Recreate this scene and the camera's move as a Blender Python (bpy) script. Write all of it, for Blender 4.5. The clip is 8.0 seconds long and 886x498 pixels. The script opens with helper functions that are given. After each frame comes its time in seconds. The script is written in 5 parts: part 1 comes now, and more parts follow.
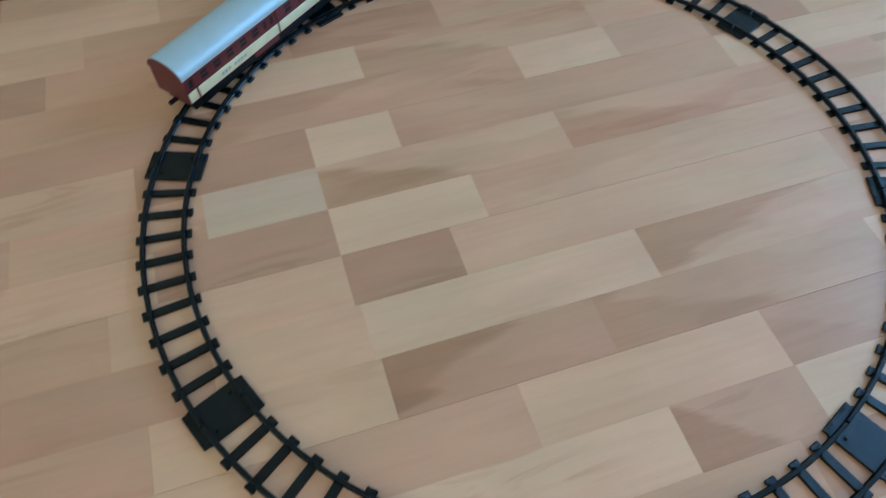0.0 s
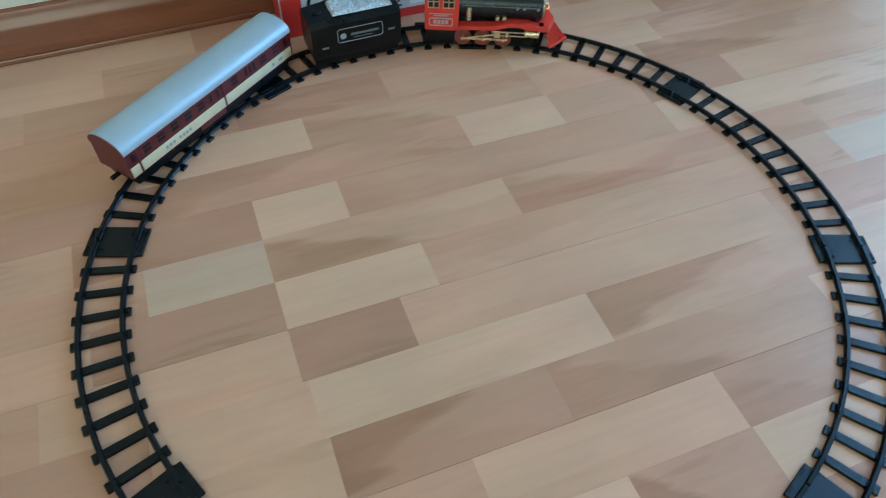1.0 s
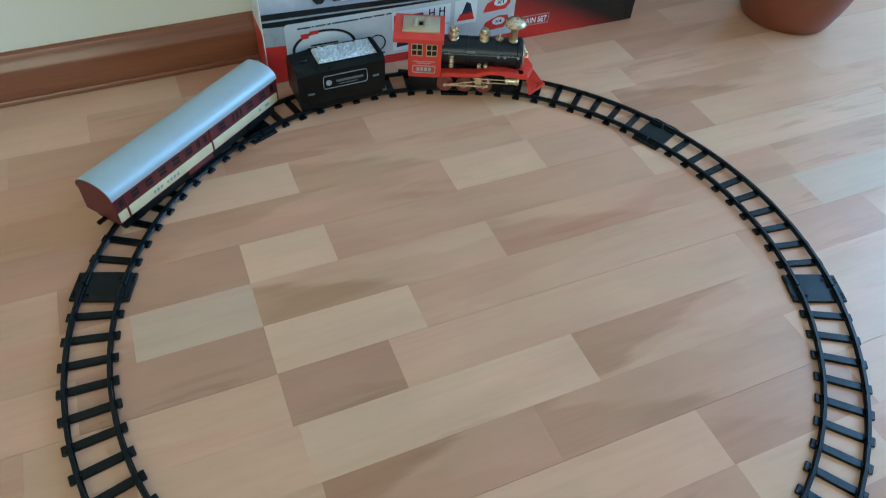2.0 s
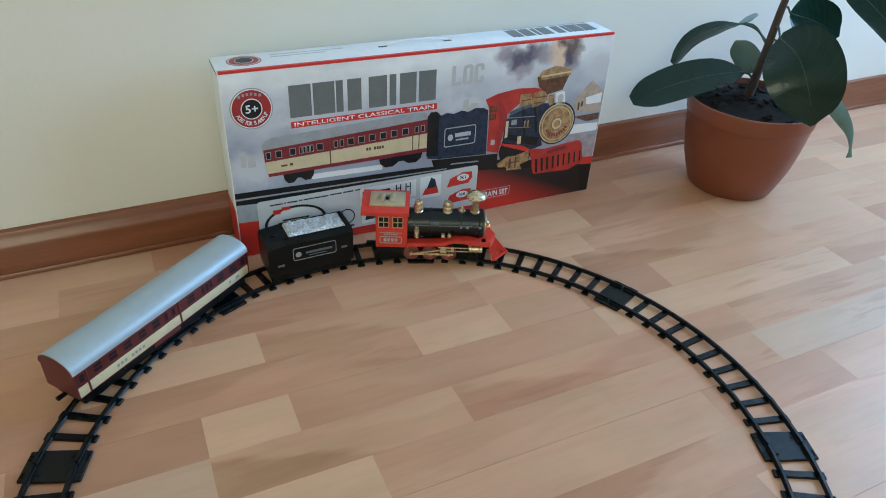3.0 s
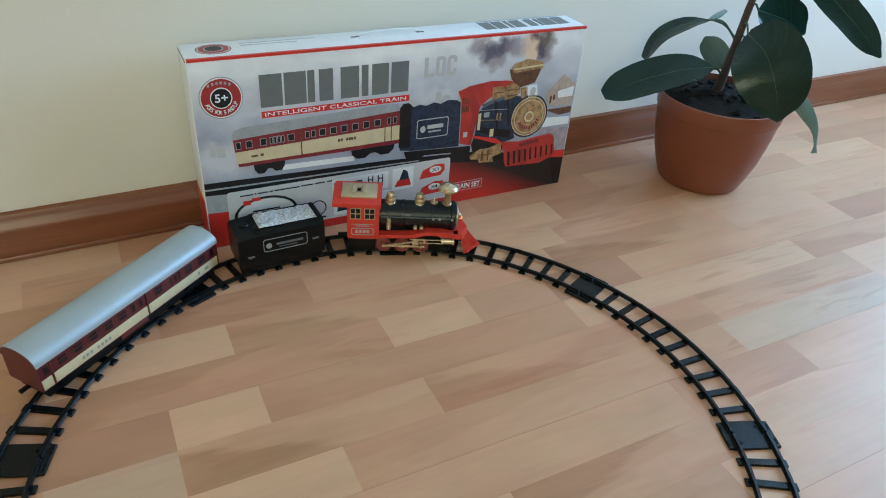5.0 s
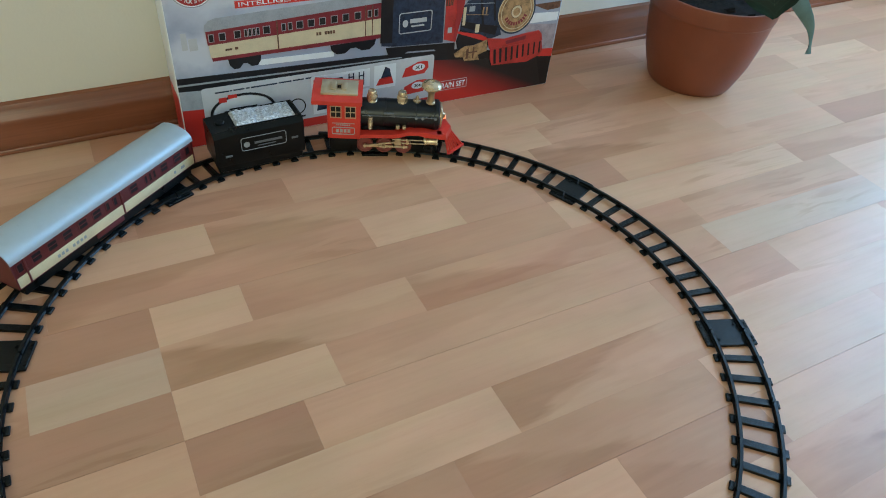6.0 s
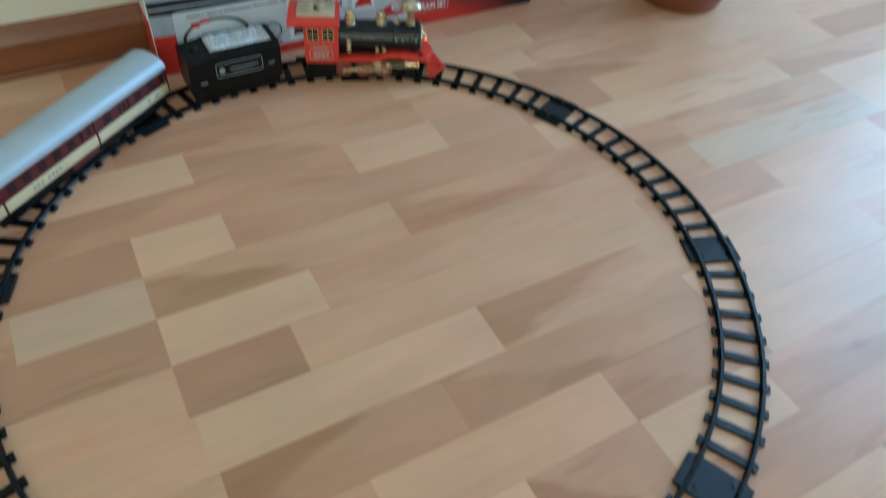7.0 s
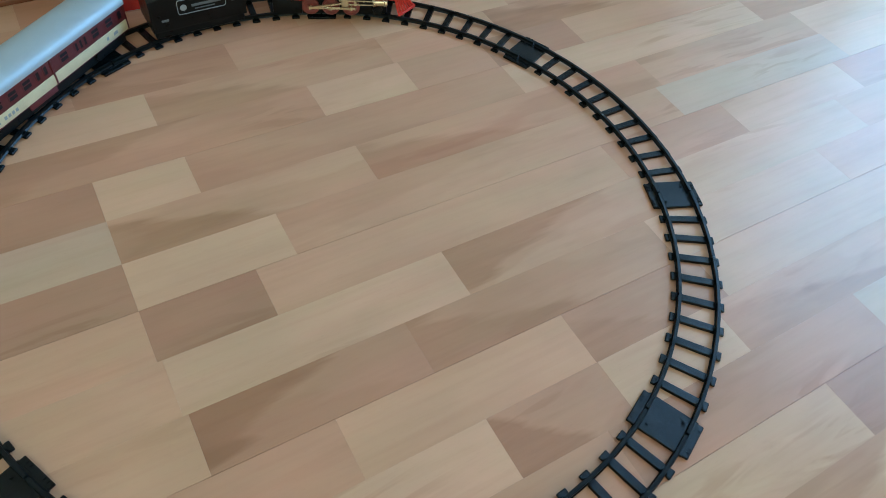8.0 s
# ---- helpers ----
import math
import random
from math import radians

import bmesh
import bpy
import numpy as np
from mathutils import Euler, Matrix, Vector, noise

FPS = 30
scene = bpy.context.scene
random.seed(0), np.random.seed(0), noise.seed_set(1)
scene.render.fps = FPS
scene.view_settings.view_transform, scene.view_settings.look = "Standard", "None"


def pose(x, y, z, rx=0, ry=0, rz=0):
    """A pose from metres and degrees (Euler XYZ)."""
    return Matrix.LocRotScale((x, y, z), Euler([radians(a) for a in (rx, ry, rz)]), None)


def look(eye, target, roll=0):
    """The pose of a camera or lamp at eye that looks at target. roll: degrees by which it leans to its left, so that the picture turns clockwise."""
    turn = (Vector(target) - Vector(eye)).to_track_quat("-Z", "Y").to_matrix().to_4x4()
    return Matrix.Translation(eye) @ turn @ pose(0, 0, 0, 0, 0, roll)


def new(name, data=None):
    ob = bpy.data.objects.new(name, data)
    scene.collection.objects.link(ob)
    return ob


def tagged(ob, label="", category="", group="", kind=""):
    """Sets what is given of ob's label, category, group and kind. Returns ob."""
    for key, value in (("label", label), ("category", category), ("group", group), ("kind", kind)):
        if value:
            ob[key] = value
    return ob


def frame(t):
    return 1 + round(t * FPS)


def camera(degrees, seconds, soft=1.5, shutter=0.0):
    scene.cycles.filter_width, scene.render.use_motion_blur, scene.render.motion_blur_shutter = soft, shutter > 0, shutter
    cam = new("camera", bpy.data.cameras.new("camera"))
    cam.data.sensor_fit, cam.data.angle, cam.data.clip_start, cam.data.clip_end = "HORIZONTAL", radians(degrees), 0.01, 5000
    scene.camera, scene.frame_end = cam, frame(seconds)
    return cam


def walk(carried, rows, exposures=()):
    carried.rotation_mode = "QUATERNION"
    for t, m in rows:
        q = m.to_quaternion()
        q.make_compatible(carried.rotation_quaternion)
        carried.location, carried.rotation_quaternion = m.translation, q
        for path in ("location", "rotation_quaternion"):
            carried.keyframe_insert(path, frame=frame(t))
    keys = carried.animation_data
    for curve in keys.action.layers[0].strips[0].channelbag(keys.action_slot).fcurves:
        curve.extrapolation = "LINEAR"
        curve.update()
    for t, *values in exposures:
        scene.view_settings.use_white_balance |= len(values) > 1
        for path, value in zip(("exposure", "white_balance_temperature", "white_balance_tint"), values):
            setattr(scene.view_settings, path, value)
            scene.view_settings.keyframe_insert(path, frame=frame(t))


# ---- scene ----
cam = camera(65.1, 8.0, soft=0.9, shutter=0.5)
PATH = [
    (0, (-0.276, -0.44, 0.628), (0.062, 0.623, -1.032), -0.2),
    (0.2, (-0.272, -0.434, 0.634), (0.112, 0.647, -1.004), 0.5),
    (0.5, (-0.264, -0.439, 0.625), (0.153, 0.7, -0.966), 0.8),
    (1, (-0.258, -0.435, 0.621), (0.226, 0.736, -0.926), 2.0),
    (1.2, (-0.272, -0.429, 0.626), (0.258, 0.743, -0.906), 3.6),
    (2.3, (-0.276, -0.433, 0.636), (0.324, 0.825, -0.798), 3.2),
    (2.5, (-0.259, -0.44, 0.636), (0.344, 0.875, -0.744), 1.8),
    (2.7, (-0.25, -0.465, 0.668), (0.419, 0.946, -0.582), 2.3),
    (3, (-0.259, -0.451, 0.647), (0.479, 1.035, -0.469), 3.1),
    (3.5, (-0.256, -0.458, 0.633), (0.487, 1.048, -0.453), 2.9),
    (4, (-0.257, -0.456, 0.642), (0.498, 1.032, -0.46), 3.4),
    (4.2, (-0.261, -0.452, 0.65), (0.507, 1.023, -0.461), 3.8),
    (5.3, (-0.251, -0.456, 0.638), (0.557, 0.973, -0.505), 4.9),
    (5.5, (-0.246, -0.462, 0.624), (0.556, 0.942, -0.552), 4.9),
    (5.8, (-0.249, -0.453, 0.628), (0.543, 0.848, -0.668), 6.4),
    (6, (-0.251, -0.455, 0.623), (0.531, 0.826, -0.699), 6.4),
    (6.5, (-0.238, -0.451, 0.626), (0.537, 0.803, -0.725), 6.2),
    (7, (-0.243, -0.467, 0.608), (0.507, 0.687, -0.843), 6.1),
    (7.2, (-0.228, -0.461, 0.619), (0.487, 0.586, -0.927), 7.0),
    (7.5, (-0.232, -0.465, 0.622), (0.526, 0.543, -0.931), 8.9),
    (8, (-0.232, -0.471, 0.62), (0.518, 0.527, -0.942), 9.2),
]
# the clip's camera drifts slightly in white balance and exposure
BALANCE = [(0, 0.20, 4930, -5), (2.5, 0.14, 5150, -3), (3.0, 0.09, 5720, 3), (4.2, 0.09, 5850, 2), (5.5, 0.05, 5950, 2), (6.5, 0.09, 5620, -2), (7.0, 0.10, 5540, -3), (7.5, 0.10, 5390, -4), (8.0, 0.09, 5380, -4)]
walk(cam, [(t, look(eye, target, roll)) for t, eye, target, roll in PATH], BALANCE)

# ---- light ----
world = bpy.data.worlds.new("sky")
scene.world = world
world.use_nodes = True
sky = world.node_tree.nodes.new("ShaderNodeTexSky")
sky.sky_type = "NISHITA"
sky.sun_disc = False
sky.sun_elevation, sky.sun_rotation = radians(61), radians(207)
world.node_tree.links.new(sky.outputs[0], world.node_tree.nodes["Background"].inputs[0])
world.node_tree.nodes["Background"].inputs[1].default_value = 0.12

sun = new("sun", bpy.data.lights.new("sun", "SUN"))
sun.data.energy, sun.data.angle, sun.data.color = 0.6, radians(12), (1.0, 0.96, 0.9)
sun.matrix_world = look((-2, -4, 8), (0, 0, 0))

ROOM = pose(0, 0.5835, 0, 0, 0, 1.4)      # the walls stand a little turned to the floor strips
EAST, WEST, SOUTH, CEIL = 2.1, -2.4, -3.4, 2.6
WIN_Y, WIN_Z = (-1.15, -0.04), (0.38, 1.98)      # east window, along its wall
FILL_WIN_X, FILL_WIN_Z = (-2.2, -0.5), (0.75, 2.3)        # unseen south window behind the camera, added for warm fill

window_light = new("window_light", bpy.data.lights.new("window_light", "AREA"))
window_light.data.shape, window_light.data.size, window_light.data.size_y = "RECTANGLE", 1.05, 1.52
window_light.data.energy, window_light.data.color = 49, (0.41, 0.65, 1.0)
window_light.matrix_world = ROOM @ look((EAST + 0.01, -0.595, 1.18), (EAST - 1, -0.595, 1.18))
# added warm fill from behind the camera; no such source is seen
warm_fill_light = new("warm_fill_light", bpy.data.lights.new("warm_fill_light", "AREA"))
warm_fill_light.data.shape, warm_fill_light.data.size, warm_fill_light.data.size_y = "RECTANGLE", 1.6, 1.45
warm_fill_light.data.energy, warm_fill_light.data.color = 31, (0.92, 0.86, 0.52)
warm_fill_light.matrix_world = ROOM @ look((-1.35, SOUTH + 0.01, 1.525), (-1.35, SOUTH + 1, 1.525))


# ---- materials ----
def nodes_of(name):
    m = bpy.data.materials.new(name)
    m.use_nodes = True
    return m, m.node_tree.nodes, m.node_tree.links, m.node_tree.nodes["Principled BSDF"]


def mix_rgb(n, l, fac, a, b):
    x = n.new("ShaderNodeMix")
    x.data_type = "RGBA"
    for sock, v in ((x.inputs[0], fac), (x.inputs[6], a), (x.inputs[7], b)):
        if isinstance(v, (tuple, list)):
            sock.default_value = (*v, 1) if len(v) == 3 else v
        elif isinstance(v, (int, float)):
            sock.default_value = v
        else:
            l.new(v, sock)
    return x.outputs[2]


def mapped(n, l, source, scale, output=3):
    """Object coordinates (3) or, with a socket, that socket, scaled."""
    if source is None:
        source = n.new("ShaderNodeTexCoord").outputs[output]
    mp = n.new("ShaderNodeMapping")
    l.new(source, mp.inputs[0])
    mp.inputs[3].default_value = scale
    return mp.outputs[0]


def noise_tex(n, l, vec, scale, detail=4, rough=0.55):
    t = n.new("ShaderNodeTexNoise")
    l.new(vec, t.inputs["Vector"])
    t.inputs["Scale"].default_value, t.inputs["Detail"].default_value, t.inputs["Roughness"].default_value = scale, detail, rough
    return t.outputs[0]


def ramp(n, l, fac, lo, hi, a=(0, 0, 0, 1), b=(1, 1, 1, 1)):
    r = n.new("ShaderNodeValToRGB")
    r.color_ramp.elements[0].position, r.color_ramp.elements[1].position = lo, hi
    r.color_ramp.elements[0].color, r.color_ramp.elements[1].color = a, b
    l.new(fac, r.inputs[0])
    return r.outputs[0]


def bumped(n, l, bsdf, height, strength, distance):
    b = n.new("ShaderNodeBump")
    b.inputs["Strength"].default_value, b.inputs["Distance"].default_value = strength, distance
    l.new(height, b.inputs["Height"])
    l.new(b.outputs[0], bsdf.inputs["Normal"])


def plain(name, color, rough=0.45, metal=0.0, vary=0.12, scale=60, bump=0.0, fine=600, coat=0.0, spec=0.5):
    """Plastic, paint or card: colour with broad and fine unevenness, and a varied gloss."""
    m, n, l, bsdf = nodes_of(name)
    vec = mapped(n, l, None, (1, 1, 1))
    broad, grain = noise_tex(n, l, vec, scale, 3), noise_tex(n, l, vec, fine, 5)
    dark, lite = [c * (1 - vary) for c in color], [min(1, c * (1 + vary)) for c in color]
    c1 = mix_rgb(n, l, ramp(n, l, broad, 0.3, 0.7), dark, lite)
    c2 = mix_rgb(n, l, ramp(n, l, grain, 0.45, 0.8), c1, lite)
    l.new(c2, bsdf.inputs["Base Color"])
    mr = n.new("ShaderNodeMapRange")
    mr.inputs[3].default_value, mr.inputs[4].default_value = max(0.02, rough - 0.1), min(1, rough + 0.12)
    l.new(broad, mr.inputs[0])
    l.new(mr.outputs[0], bsdf.inputs["Roughness"])
    bsdf.inputs["Metallic"].default_value = metal
    bsdf.inputs["Coat Weight"].default_value = coat
    bsdf.inputs["Specular IOR Level"].default_value = spec
    if bump:
        bumped(n, l, bsdf, grain, 0.5, bump)
    return m


def laminate(name, joined=False):
    """Printed beech laminate: long grain, flecks and darker flames along the strip, satin lacquer."""
    m, n, l, bsdf = nodes_of(name)
    info, geo = n.new("ShaderNodeObjectInfo"), n.new("ShaderNodeNewGeometry")
    rnd = geo.outputs["Random Per Island"] if joined else info.outputs["Random"]
    add = n.new("ShaderNodeVectorMath")
    comb = n.new("ShaderNodeCombineXYZ")
    mul = n.new("ShaderNodeMath")
    mul.operation, mul.inputs[1].default_value = "MULTIPLY", 37.0
    l.new(rnd, mul.inputs[0])
    l.new(mul.outputs[0], comb.inputs[0])
    l.new(mul.outputs[0], comb.inputs[2])
    l.new(geo.outputs["Position"], add.inputs[0])
    l.new(comb.outputs[0], add.inputs[1])
    place = add.outputs[0]
    flame = noise_tex(n, l, mapped(n, l, place, (3.2, 24, 1)), 1.0, 3, 0.5)
    wedge = noise_tex(n, l, mapped(n, l, place, (4.2, 17, 1)), 1.0, 3, 0.5)
    streak = noise_tex(n, l, mapped(n, l, place, (7, 150, 1)), 1.0, 4, 0.55)
    fleck = noise_tex(n, l, mapped(n, l, place, (120, 900, 1)), 1.0, 2, 0.5)
    cloud = noise_tex(n, l, mapped(n, l, place, (7, 12, 1)), 1.0, 3, 0.5)
    blush = noise_tex(n, l, mapped(n, l, place, (4.5, 17, 1)), 1.0, 4, 0.6)
    knot = n.new("ShaderNodeTexNoise")
    l.new(mapped(n, l, place, (4.2, 30, 1)), knot.inputs["Vector"])
    knot.inputs["Scale"].default_value, knot.inputs["Detail"].default_value, knot.inputs["Distortion"].default_value = 1.0, 3, 2.2
    where = noise_tex(n, l, mapped(n, l, place, (2.4, 9, 1)), 1.0, 2, 0.5)
    both_marks = n.new("ShaderNodeMath")
    both_marks.operation = "MULTIPLY"
    l.new(ramp(n, l, knot.outputs[0], 0.50, 0.60), both_marks.inputs[0])
    l.new(ramp(n, l, where, 0.54, 0.66), both_marks.inputs[1])
    if joined:
        tone = n.new("ShaderNodeValToRGB")
        tone.color_ramp.interpolation = "CONSTANT"
        e = tone.color_ramp.elements
        e[0].position, e[0].color = 0, (*TONES["m"], 1)
        e[1].position, e[1].color = 0.3, (*TONES["l"], 1)
        for p, k in ((0.55, "p"), (0.75, "d"), (0.88, "m")):
            x = e.new(p)
            x.color = (*TONES[k], 1)
        l.new(rnd, tone.inputs[0])
        base = tone.outputs[0]
    else:
        base = info.outputs["Color"]

    def scaled(color, f):
        v = n.new("ShaderNodeVectorMath")
        v.operation = "MULTIPLY"
        l.new(color, v.inputs[0])
        v.inputs[1].default_value = f
        return v.outputs[0]

    c = mix_rgb(n, l, ramp(n, l, blush, 0.32, 0.68), scaled(base, (0.97, 1.00, 0.97)), scaled(base, (1.04, 0.97, 1.00)))
    flamed = n.new("ShaderNodeMath")
    flamed.operation = "MULTIPLY"
    l.new(ramp(n, l, wedge, 0.475, 0.525), flamed.inputs[0])
    l.new(rnd if joined else info.outputs["Alpha"], flamed.inputs[1])
    c = mix_rgb(n, l, ramp(n, l, flame, 0.50, 0.74), c, scaled(c, (0.95, 0.93, 0.91)))
    c = mix_rgb(n, l, flamed.outputs[0], c, scaled(c, (0.93, 0.90, 0.875)))
    if not joined:
        # a darker flame that starts across the strip's end and tapers along one edge
        sep = n.new("ShaderNodeSeparateXYZ")
        l.new(n.new("ShaderNodeTexCoord").outputs[0], sep.inputs[0])

        def maths(op, a, b):
            x = n.new("ShaderNodeMath")
            x.operation = op
            for sock, v in zip(x.inputs, (a, b)):
                if isinstance(v, (int, float)):
                    sock.default_value = v
                else:
                    l.new(v, sock)
            return x.outputs[0]

        side = maths("GREATER_THAN", rnd, 0.55)
        across = maths("ABSOLUTE", maths("SUBTRACT", sep.outputs[1], side), 0.0)
        ragged = noise_tex(n, l, mapped(n, l, place, (6, 50, 1)), 1.0, 3, 0.5)
        reach = maths("SUBTRACT", 1.0, maths("MULTIPLY", sep.outputs[0], 1.5))
        inside = maths("ADD", maths("SUBTRACT", reach, across), maths("MULTIPLY", maths("SUBTRACT", ragged, 0.5), 0.75))
        mask = maths("MULTIPLY", ramp(n, l, inside, 0.0, 0.14), ramp(n, l, info.outputs["Alpha"], 0.30, 0.75))
        veined = mix_rgb(n, l, ramp(n, l, ragged, 0.42, 0.62), scaled(c, (0.86, 0.81, 0.76)), scaled(c, (0.77, 0.71, 0.65)))
        c = mix_rgb(n, l, mask, c, veined)
    c = mix_rgb(n, l, ramp(n, l, cloud, 0.30, 0.75), scaled(c, (0.95, 0.95, 0.95)), scaled(c, (1.09, 1.08, 1.06)))
    c = mix_rgb(n, l, both_marks.outputs[0], c, scaled(c, (0.87, 0.83, 0.79)))
    c = mix_rgb(n, l, ramp(n, l, streak, 0.45, 0.80), c, scaled(c, (0.95, 0.93, 0.915)))
    c = mix_rgb(n, l, ramp(n, l, fleck, 0.6, 0.8), c, scaled(c, (0.95, 0.94, 0.93)))
    l.new(c, bsdf.inputs["Base Color"])
    mr = n.new("ShaderNodeMapRange")
    mr.inputs[3].default_value, mr.inputs[4].default_value = 0.27, 0.40
    bsdf.inputs["Specular IOR Level"].default_value = 0.33
    l.new(cloud, mr.inputs[0])
    l.new(mr.outputs[0], bsdf.inputs["Roughness"])
    bumped(n, l, bsdf, streak, 0.25, 0.0002)
    return m


TONES = {"l": (0.63, 0.382, 0.232), "p": (0.585, 0.335, 0.200), "m": (0.53, 0.290, 0.171), "d": (0.455, 0.242, 0.143), "g": (0.56, 0.370, 0.244)}
LAMINATE = laminate("beech_laminate")
LAMINATE_FAR = laminate("beech_laminate_joined", True)


def wood_trim(name, color):
    m, n, l, bsdf = nodes_of(name)
    vec = mapped(n, l, None, (2.5, 60, 60))
    g1, g2 = noise_tex(n, l, vec, 1.0, 5, 0.6), noise_tex(n, l, mapped(n, l, None, (9, 260, 260)), 1.0, 3)
    c = mix_rgb(n, l, ramp(n, l, g1, 0.35, 0.7), [x * 0.82 for x in color], [min(1, x * 1.12) for x in color])
    c = mix_rgb(n, l, ramp(n, l, g2, 0.5, 0.8), c, [x * 0.75 for x in color])
    l.new(c, bsdf.inputs["Base Color"])
    bsdf.inputs["Roughness"].default_value = 0.24
    bumped(n, l, bsdf, g1, 0.15, 0.0002)
    return m


def wall_paint(name, color):
    m, n, l, bsdf = nodes_of(name)
    vec = mapped(n, l, None, (1, 1, 1))
    broad, roller = noise_tex(n, l, vec, 2.2, 4), noise_tex(n, l, vec, 220, 4)
    c = mix_rgb(n, l, ramp(n, l, broad, 0.3, 0.75), [x * 0.95 for x in color], color)
    l.new(c, bsdf.inputs["Base Color"])
    bsdf.inputs["Roughness"].default_value = 0.75
    bumped(n, l, bsdf, roller, 0.3, 0.0006)
    return m


def foil(name):
    m, n, l, bsdf = nodes_of(name)
    crease = noise_tex(n, l, mapped(n, l, None, (1, 2.2, 1)), 300, 3)
    # hollows painted dark and ridges pale: the crumple's shading is in the colour
    l.new(mix_rgb(n, l, ramp(n, l, crease, 0.35, 0.7), (0.36, 0.39, 0.42), (0.90, 0.92, 0.94)), bsdf.inputs["Base Color"])
    bsdf.inputs["Metallic"].default_value, bsdf.inputs["Roughness"].default_value = 0.35, 0.4
    bumped(n, l, bsdf, crease, 1.0, 0.0018)
    return m


def leaf_skin(name):
    m, n, l, bsdf = nodes_of(name)
    uv = n.new("ShaderNodeTexCoord").outputs[2]
    vein = n.new("ShaderNodeTexWave")
    l.new(mapped(n, l, uv, (1, 1, 1)), vein.inputs[0])
    vein.inputs["Scale"].default_value, vein.inputs["Distortion"].default_value = 1.0, 1.6
    blotch = noise_tex(n, l, mapped(n, l, None, (1, 1, 1)), 25, 4)
    c = mix_rgb(n, l, ramp(n, l, blotch, 0.3, 0.75), (0.005, 0.022, 0.017), (0.011, 0.036, 0.028))
    c = mix_rgb(n, l, ramp(n, l, vein.outputs[1], 0.88, 1.0), c, (0.011, 0.036, 0.027))
    l.new(c, bsdf.inputs["Base Color"])
    bsdf.inputs["Roughness"].default_value = 0.19
    bsdf.inputs["Specular IOR Level"].default_value = 0.32
    bumped(n, l, bsdf, blotch, 0.35, 0.006)
    return m


WALL = wall_paint("cream_wall_paint", (0.80, 0.765, 0.68))
CEILING = wall_paint("ceiling_paint", (0.84, 0.82, 0.77))
TRIM = wood_trim("cherry_baseboard", (0.235, 0.083, 0.040))
FRAME_WHITE = plain("white_window_plastic", (0.8, 0.8, 0.8), 0.35)
BLACK = plain("black_plastic", (0.004, 0.0056, 0.0065), 0.30, vary=0.25, bump=0.0002, spec=0.21)

def embossed(name):
    """Black track plastic with an embossed grain along the sleepers."""
    m, n, l, bsdf = nodes_of(name)
    grain = noise_tex(n, l, mapped(n, l, None, (900, 45, 1)), 1.0, 3, 0.6)
    dust = noise_tex(n, l, mapped(n, l, None, (70, 70, 70)), 1.0, 4, 0.6)
    l.new(mix_rgb(n, l, ramp(n, l, dust, 0.45, 0.8), (0.0030, 0.0042, 0.0048), (0.0055, 0.0072, 0.0078)), bsdf.inputs["Base Color"])
    mr = n.new("ShaderNodeMapRange")
    mr.inputs[3].default_value, mr.inputs[4].default_value = 0.14, 0.34
    l.new(grain, mr.inputs[0])
    l.new(mr.outputs[0], bsdf.inputs["Roughness"])
    bsdf.inputs["Specular IOR Level"].default_value = 0.22
    bumped(n, l, bsdf, grain, 0.8, 0.0005)
    return m


SLEEPER_BLACK = embossed("embossed_black_plastic")
NAVY = plain("blue_black_plastic", (0.006, 0.009, 0.013), 0.30, vary=0.15, spec=0.35)
RED = plain("red_plastic", (0.62, 0.045, 0.03), 0.38, vary=0.1, bump=0.0001)
GOLD = plain("gold_plated_plastic", (0.60, 0.49, 0.32), 0.25, metal=0.7, vary=0.12)
BRASS = plain("brown_gold_plastic", (0.42, 0.31, 0.18), 0.32, metal=0.7, vary=0.15)
PALE_GOLD = plain("pale_gold_panel", (0.52, 0.43, 0.28), 0.42, metal=0.3, vary=0.1)
CREAM = plain("cream_plastic", (0.66, 0.585, 0.38), 0.42, vary=0.08)
WHEEL_RED = plain("dull_red_plastic", (0.20, 0.05, 0.042), 0.4, vary=0.2)
MAROON = plain("maroon_plastic", (0.105, 0.017, 0.022), 0.36, vary=0.15)
SILVER = plain("silver_roof_paint", (0.42, 0.485, 0.52), 0.48, metal=0.35, vary=0.04, scale=30, fine=90)
GREY_INK = plain("grey_print", (0.30, 0.33, 0.35), 0.6)
PALE_INK = plain("pale_grey_print", (0.40, 0.43, 0.46), 0.5)
DIM_INK = plain("dim_grey_print", (0.13, 0.145, 0.16), 0.5)
FOIL = foil("crumpled_silver")
TERRACOTTA = plain("terracotta_plastic", (0.205, 0.056, 0.025), 0.42, vary=0.12, scale=14, bump=0.0002)
SOIL = plain("dark_soil", (0.014, 0.011, 0.009), 0.95, spec=0.1, vary=0.5, scale=90, bump=0.002, fine=300)
BARK = plain("brown_stem", (0.055, 0.036, 0.028), 0.7, vary=0.35, scale=120, bump=0.0008, fine=400)
LEAF = leaf_skin("rubber_plant_leaf")
# paler underside, its colour lightened further to imitate sheen from the window
LEAF_UNDER_SHEEN = plain("leaf_underside_sheen", (0.12, 0.195, 0.18), 0.38, vary=0.18, scale=30, bump=0.0003)
RIB = plain("leaf_midrib", (0.030, 0.075, 0.045), 0.4)


def clear_glass(name):
    m, n, l, bsdf = nodes_of(name)
    bsdf.inputs["Roughness"].default_value, bsdf.inputs["Transmission Weight"].default_value = 0.02, 1.0
    bsdf.inputs["IOR"].default_value = 1.45
    return m


